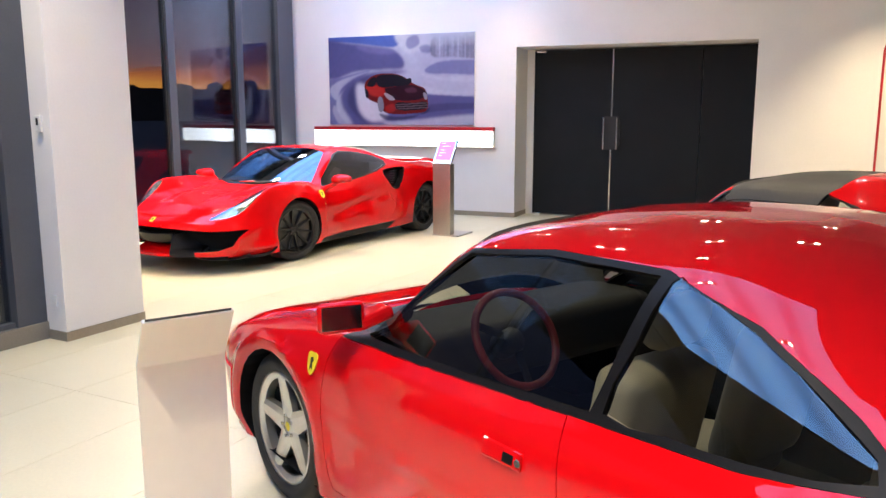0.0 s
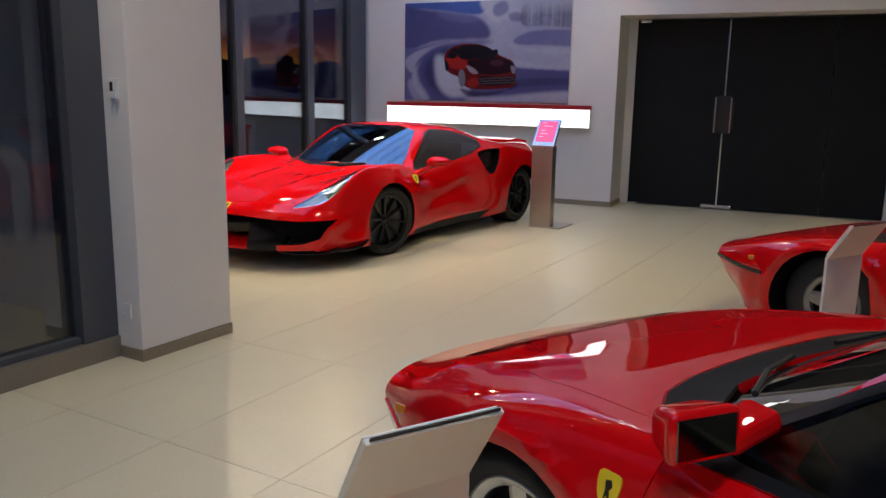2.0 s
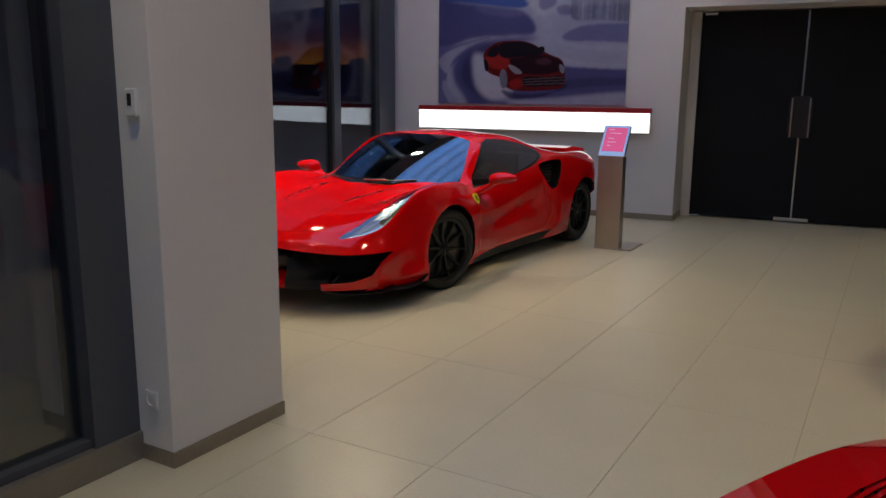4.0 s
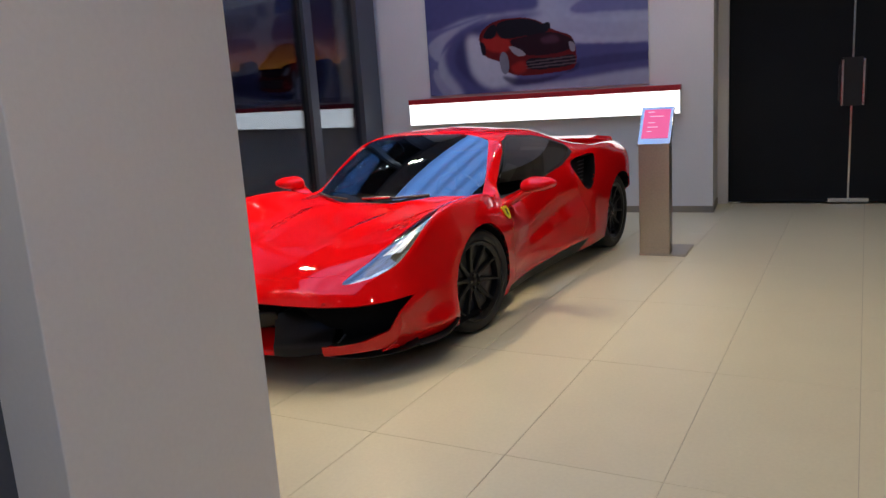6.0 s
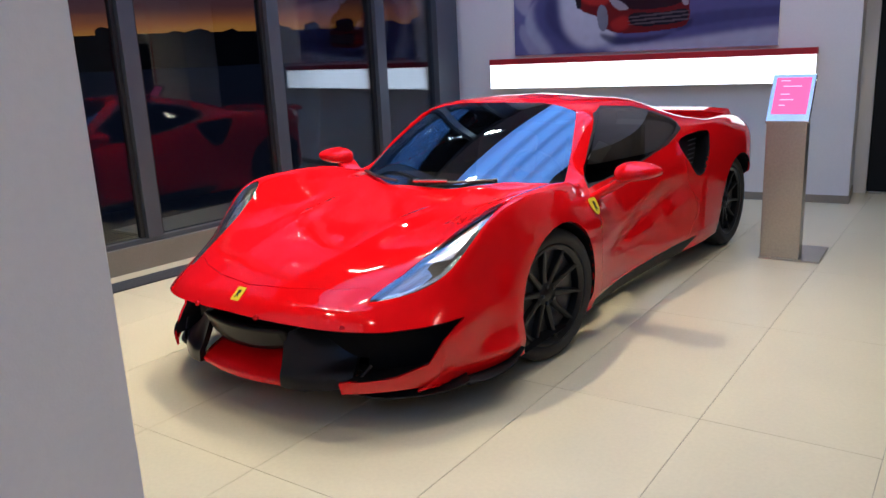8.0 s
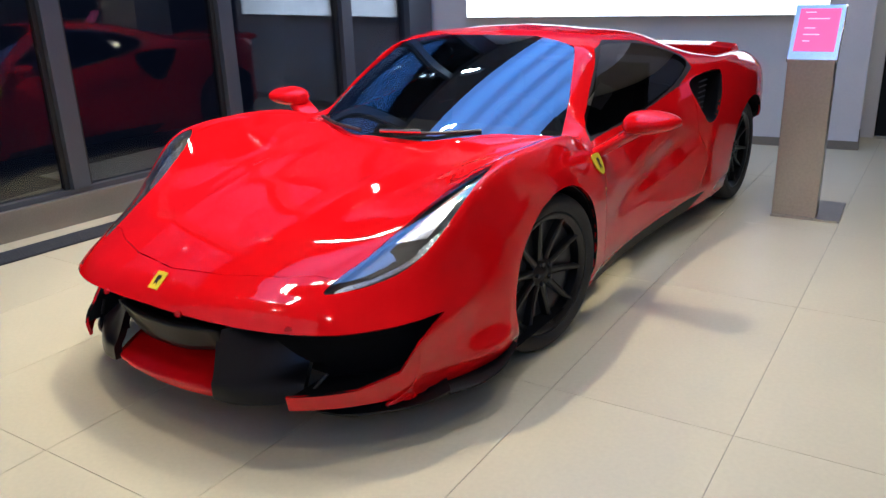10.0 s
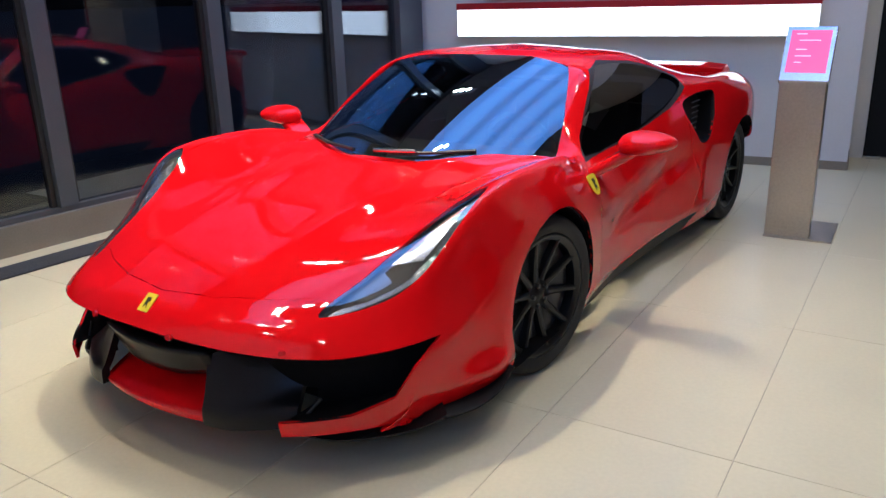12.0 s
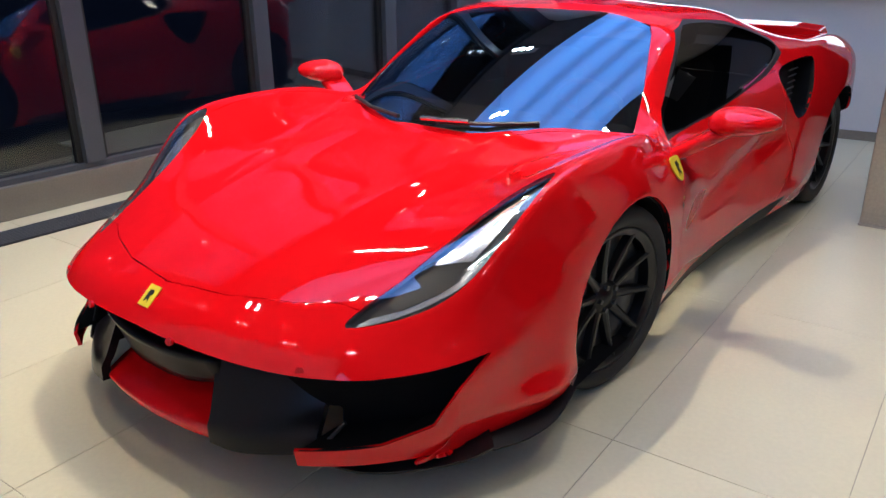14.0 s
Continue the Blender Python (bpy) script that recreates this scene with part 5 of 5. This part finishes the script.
def classic_car(m, name, label, L, W, top_black, marks):
    """A wedge-nosed coupe of the eighties. L stretches it along, W across and Z up."""
    ky, kx, kz, front = L
    fy, fr = (0.09, 0.355) if top_black else (0.0, 0.348)
    car = thing(name, m, label, "car")

    def fit(line):
        return [((y * ky if y > 0 else y * front), x * kx, z * kz) for y, x, z in line]
    sill = fit([(-0.98, 0.70, 0.21), (-0.6, 0.83, 0.18), (0.5, 0.86, 0.16), (2.2, 0.86, 0.16), (3.5, 0.80, 0.25)])
    low = fit([(-0.98, 0.74, 0.32), (-0.6, 0.865, 0.30), (0.0, 0.90, 0.30), (0.5, 0.885, 0.28), (2.2, 0.885, 0.28), (2.65, 0.905, 0.30), (3.5, 0.84, 0.38)])
    mid = fit([(-0.98, 0.75, 0.44), (-0.6, 0.87, 0.49), (0.0, 0.905, 0.53), (0.5, 0.888, 0.52), (2.2, 0.888, 0.55), (2.65, 0.905, 0.58), (3.5, 0.85, 0.60)])
    shoulder = fit([(-0.98, 0.73, 0.495), (-0.6, 0.825, 0.60), (0.0, 0.865, 0.715), (0.5, 0.86, 0.725), (1.5, 0.86, 0.75), (2.65, 0.88, 0.80), (3.5, 0.82, 0.78)])
    crest = fit([(-0.98, 0.66, 0.522), (-0.6, 0.72, 0.636), (-0.3, 0.745, 0.705), (0.0, 0.77, 0.757), (0.5, 0.79, 0.795), (1.5, 0.81, 0.835), (2.3, 0.82, 0.87), (2.8, 0.81, 0.88), (3.5, 0.74, 0.85)])
    rail = fit([(-0.98, 0.45, 0.535), (-0.6, 0.48, 0.655), (0.0, 0.52, 0.765), (0.35, 0.63, 0.785), (0.52, 0.715, 0.80), (0.78, 0.66, 1.01), (1.0, 0.62, 1.165), (1.35, 0.60, 1.205), (1.75, 0.60, 1.205), (2.05, 0.635, 1.125), (2.3, 0.68, 0.995), (2.6, 0.70, 0.91), (2.9, 0.68, 0.89), (3.5, 0.55, 0.86)])
    inner = fit([(-0.98, 0.22, 0.54), (-0.6, 0.24, 0.655), (0.0, 0.26, 0.765), (0.3, 0.30, 0.80), (0.65, 0.34, 1.0), (1.0, 0.33, 1.20), (1.4, 0.31, 1.27), (1.8, 0.31, 1.28), (2.2, 0.33, 1.19), (2.7, 0.33, 0.99), (3.0, 0.32, 0.92), (3.5, 0.28, 0.87)])
    spine = fit([(-0.98, 0, 0.54), (-0.6, 0, 0.655), (0.0, 0, 0.765), (0.25, 0, 0.795), (0.55, 0, 0.945), (1.0, 0, 1.215), (1.4, 0, 1.285), (1.8, 0, 1.295), (2.2, 0, 1.215), (2.7, 0, 1.01), (3.0, 0, 0.93), (3.5, 0, 0.87)])

    def tweak(x, y, z):
        # wing flare round the wheels and a crease along the flank
        for wy in (fy, 2.65 * ky):
            r = math.hypot(y - wy, z - 0.325)
            x += 0.022 * math.exp(-((r - 0.40) / 0.05) ** 2) if x > 0.7 and z < 0.72 else 0
        if x > 0.7:
            x += 0.010 * math.exp(-((z - 0.50 * kz) / 0.012) ** 2) if 0.42 < y < 2.2 * ky else 0
        if top_black and y < -0.30:
            x *= 1 - 0.27 * min(1.0, (-0.30 - y) / 0.70) ** 1.5
        if y < -0.45 and z < 0.48 * kz:
            y += 0.9 * (0.48 * kz - z) * min(1.0, (-0.45 - y) / 0.55)
        return [x, y, z]

    y0 = -0.98 * front
    bm = shell_bm([sill, low, mid, shoulder, crest, rail, inner, spine], y0, 3.5 * ky, [(y0, 1.0), (-0.3, 0.0), (3.0 * ky, 0.0), (3.5 * ky, -0.5)], 0.22 * kz, rows=150, bulge=-0.25, tweak=tweak, plan=(0.10, 0.25))
    S = lambda poly: [(y * ky if y > 0 else y * front, z * kz) for y, z in poly]
    T = lambda poly: [(x * kx, y * ky if y > 0 else y * front) for x, y in poly]
    flank = lambda p: p.x > 0.45 * kx
    carve(bm, circle(fy, 0.325, fr), "x", 1, lambda p: p.x > 0.6)
    carve(bm, circle(2.65 * ky, 0.325, 0.375), "x", 12, lambda p: p.x > 0.6)
    carve(bm, T([(-0.2, 0.235), (0.35, 0.285), (0.58, 0.38), (0.70, 0.51), (0.645, 0.78), (0.605, 0.95), (0.55, 1.0), (-0.2, 1.045)]), "z", 2, lambda p: p.z > 0.74 * kz and p.x > -0.1)
    carve(bm, S([(0.44, 0.782), (0.72, 0.965), (1.0, 1.155), (1.35, 1.193), (1.75, 1.193), (2.03, 1.115), (2.28, 0.99), (2.42, 0.905), (2.1, 0.858), (1.5, 0.825), (0.9, 0.795)]), "x", 4, flank)
    carve(bm, S([(0.52, 0.806), (0.76, 0.972), (1.01, 1.143), (1.35, 1.178), (1.735, 1.180), (1.665, 0.856), (0.95, 0.818)]), "x", 3, flank)
    carve(bm, rounded(S([(1.705, 0.862), (1.74, 1.02), (1.775, 1.172), (1.83, 1.170), (2.02, 1.105), (2.25, 0.985), (2.35, 0.912), (2.1, 0.876), (1.9, 0.867)]), 2), "x", 13, flank)
    carve(bm, T([(-0.1, -0.566), (0.54, -0.566), (0.60, -0.40), (0.68, -0.10), (0.705, 0.31), (0.52, 0.185), (0.35, 0.14), (-0.1, 0.11)]), "z", 6, lambda p: p.z > 0.5 * kz)
    carve(bm, S([(0.44, 0.78), (0.40, 0.56), (0.46, 0.22), (1.56, 0.22), (1.66, 0.50), (1.60, 0.83), (0.9, 0.793)]), "x", 7, lambda p: p.x > 0.6 and p.z < 0.85 * kz)
    carve(bm, T([(-0.1, 0.115), (0.35, 0.145), (0.52, 0.19), (0.705, 0.318), (0.755, 0.415), (0.70, 0.51), (0.58, 0.38), (0.35, 0.285), (-0.1, 0.24)]), "z", 15, lambda p: p.z > 0.6 * kz)
    # slots across the nose before the bonnet
    for k in range(5):
        a = -0.595 - 0.034 * k
        b = a + 0.005 + 0.021 * k
        carve(bm, T([(-0.1, a), (0.25, a * 0.7 + b * 0.3), (0.55, b), (0.55, b + 0.012), (0.25, (a * 0.7 + b * 0.3) + 0.012), (-0.1, a + 0.012)]), "z", 30 + k, lambda p: p.z > 0.5 * kz)
    if top_black:
        carve(bm, T([(-0.1, 1.06), (0.54, 1.02), (0.70, 1.03), (0.70, 1.75), (0.56, 1.85), (-0.1, 1.85)]), "z", 14, lambda p: p.z > 1.10 * kz)
    b0, b1 = (0.466, 0.490) if top_black else (0.10, 0.462)
    carve(bm, [(-0.1, b0 * kz), (1.0, b0 * kz), (1.0, b1 * kz), (-0.1, b1 * kz)], "y", 9, lambda p: p.y < (-0.34 if top_black else -0.43))
    panel("body", joined(edge_lip(take(bm, [0]), 0.02)), RED_OLD, car, "red body shell")
    panel("bonnet", joined(edge_lip(take(bm, [6]), 0.012, 0.002)), RED_OLD, car)
    panel("bumper", joined(edge_lip(offset_bm(take(bm, [9]), -0.008), 0.02, 0.002)), RED_OLD if not top_black else PLASTIC_B, car, "wraparound front bumper band")
    panel("windscreen", joined(even_out(take(bm, [2]), "z")), CLEARGLASS if top_black else OLDGLASS, car, "lightly tinted windscreen").visible_shadow = False
    pair("door", edge_lip(take(bm, [7]), 0.012, 0.002), RED_OLD, car)
    pair("window_frame", edge_lip(take(bm, [4]), 0.012, 0.0), FRAMEBLACK, car, "matt black window frame")
    for k in (3, 13):
        for o in pair("side_window", offset_bm(even_out(take(bm, [k]), "x"), 0.006), CLEARGLASS if top_black else OLDGLASS, car, "lightly tinted side window"):
            o.visible_shadow = False
    for k in (1, 12):
        pair("wheel_well", sunk(take(bm, [k]), (-0.28, 0, 0)), VOID, car)
    for k in range(5):
        panel("nose_slot", joined(sunk(take(bm, [30 + k]), (0, 0, -0.012), 1.0)), VOID, car)
    panel("cowl", joined(edge_lip(take(bm, [15]), 0.012, 0.001)), FRAMEBLACK, car, "black cowl before the windscreen")
    if top_black:
        panel("roof_panel", joined(edge_lip(take(bm, [14]), 0.015, 0.002)), TOPFABRIC, car, "black removable roof panel")
    regions = [0, 4, 6, 7] + ([14] if top_black else [])
    lining = offset_bm(take(bm, regions), 0.022)
    bmesh.ops.delete(lining, geom=[f for f in lining.faces if f.calc_center_median().y < -0.40], context="FACES")
    panel("inner_shell", joined(lining), CABIN, car)
    wx = marks["wheel_x"]
    for s in (-1, 1):
        wheel(car, 0.325, 0.185 if top_black else 0.240, 0.20, wx, fy, "many" if top_black else "five", RIM_DULL if top_black else RIM_SILVER, s)
        wheel(car, 0.325, 0.240, 0.22, wx, 2.65 * ky, "five", RIM_SILVER, s)
        door_mirror(car, s, marks["mirror"][0], marks["mirror"][1], marks["mirror"][2], PLASTIC_B if top_black else RED_OLD, True)
        part("side_marker", smooth_box((0.012, 0.085, 0.028), 0.004), AMBER, car, "amber side marker", m=pose(s * marks["amber"][0], marks["amber"][1], marks["amber"][2], 0, s * -12, s * 14))
        part("door_handle", smooth_box((0.012, 0.16, 0.052), 0.0055), RED_OLD, car, "recessed pull handle", m=pose(s * 0.882 * kx, 1.42 * ky, 0.685 * kz, 0, s * -12, 0))
        # near-black plate stands in for the shade of an open recess
        part("handle_dark_plate", smooth_box((0.004, 0.045, 0.030), 0.0018), VOID, car, m=pose(s * 0.8868 * kx, 1.45 * ky, 0.683 * kz, 0, s * -12, 0))
        part("lock", lathe_bm([(0.001, 0.004), (0.010, 0.004), (0.012, 0.0)], 12), DISC, car, m=pose(s * 0.889 * kx, 1.49 * ky, 0.683 * kz, 0, 0, 0 if s > 0 else 180))
        for k in range(5):
            part("flank_slat", smooth_box((0.014, 0.42, 0.012), 0.004), RED_OLD, car, m=pose(s * 0.893 * kx, (1.95 + 0.03 * k) * ky, (0.70 - 0.05 * k) * kz, 4, 0, 0))
        seat(car, s * 0.36 * kx, 1.20 * ky, 0.31, CREAM, 20)
        if not top_black:
            seat(car, s * 0.33 * kx, 2.02 * ky, 0.33, CREAM, 14)
        wiper = [(s * 0.12 - 0.1, 0.24 * ky, 0.80 * kz), (s * 0.34 - 0.1, 0.30 * ky, 0.815 * kz), (s * 0.55 - 0.1, 0.40 * ky, 0.825 * kz)]
        part("wiper", tube_bm(wiper, 0.009, 6), PLASTIC_B, car)
        if not top_black:
            shield_badge("wing_badge", car, pose(s * 0.888, marks["badge"][0], marks["badge"][1], 0, 0, s * 90) @ pose(0, 0, 0, -14), 0.088)
    part("cabin_floor", span_bm(-0.72 * kx, 0.72 * kx, 0.15, 2.6 * ky, 0.18, 0.24), CABIN, car)
    part("dashboard", smooth_box((1.30 * kx, 0.40, 0.24), 0.06, (0, 0.55 * ky, 0.70 * kz)), CABIN, car, "", True)
    part("bulkhead", span_bm(-0.60 * kx, 0.60 * kx, 2.45 * ky, 2.5 * ky, 0.2, 0.90 * kz), CABIN, car)
    part("undertray", span_bm(-0.76 * kx, 0.76 * kx, y0 + 0.62, 3.3 * ky, 0.13, 0.17), VOID, car)
    steering_wheel(car, marks["steer"] * kx, 0.91 * ky, 0.80 * kz, WHEELRED, -58)
    bm.free()
    return car


classic_car(pose(0.057, 4.989, 0, 0, 0, -120), "classic_coupe", "red eighties wedge coupe with silver five-spoke wheels", (1.0, 1.0, 1.05, 1.06), 1.0, False,
            {"wheel_x": 0.865, "mirror": (0.885, 0.53, 0.93), "amber": (0.848, -0.60, 0.56), "badge": (0.33, 0.70), "steer": 0.36})
classic_car(pose(0.74, 8.46, 0, 0, 0, -120), "targa_coupe", "red classic wedge car with a black targa roof", (0.885, 0.95, 0.97, 1.02), 1.0, True,
            {"wheel_x": 0.74, "mirror": (0.90, 0.72, 0.85), "amber": (0.818, -0.42, 0.545), "badge": (0.46, 0.66), "steer": 0.36})

# ---- floor tiles, laid on a bed, turned five degrees to the wall ----
TU, TV, TU0, TV0, TROT = 0.692, 1.27, -2.04, 8.50, -5.0
floor = structure("floor", span_bm(-8.3, 9.1, -4.2, DOORY + 0.1, -0.05, -0.003), GROUT, "large beige porcelain floor tiles with thin grey joints", "floor")
tile_mesh = None
near, rest = [], bmesh.new()
FM = pose(0, 0, 0, 0, 0, TROT)
for i in range(-12, 18):
    for j in range(-11, 7):
        c = FM @ Vector((TU0 + (i + 0.5) * TU, TV0 + (j + 0.5) * TV, 0))
        if -8.4 < c.x < 9.3 and -4.4 < c.y < DOORY + 0.3:
            if c.x < 3.2 and c.y > 0.8:
                near.append(c)
            else:
                b = box_bm((TU - 0.0024, TV - 0.0024, 0.012), (0, 0, -0.006))
                b.transform(Matrix.Translation(c) @ FM)
                tmp = bpy.data.meshes.new("tmp")
                b.to_mesh(tmp)
                b.free()
                rest.from_mesh(tmp)
                bpy.data.meshes.remove(tmp)
for c in near:
    if tile_mesh is None:
        t = part("tile", box_bm((TU - 0.0024, TV - 0.0024, 0.012), (0, 0, -0.006), 0.0012, 1), TILE, floor)
        tile_mesh = t.data
    else:
        t = new("tile", tile_mesh)
        t.parent = floor
    t.matrix_local = Matrix.Translation(c) @ FM
far = part("far_tiles", rest, TILE, floor)
far["kind"] = "stuff"
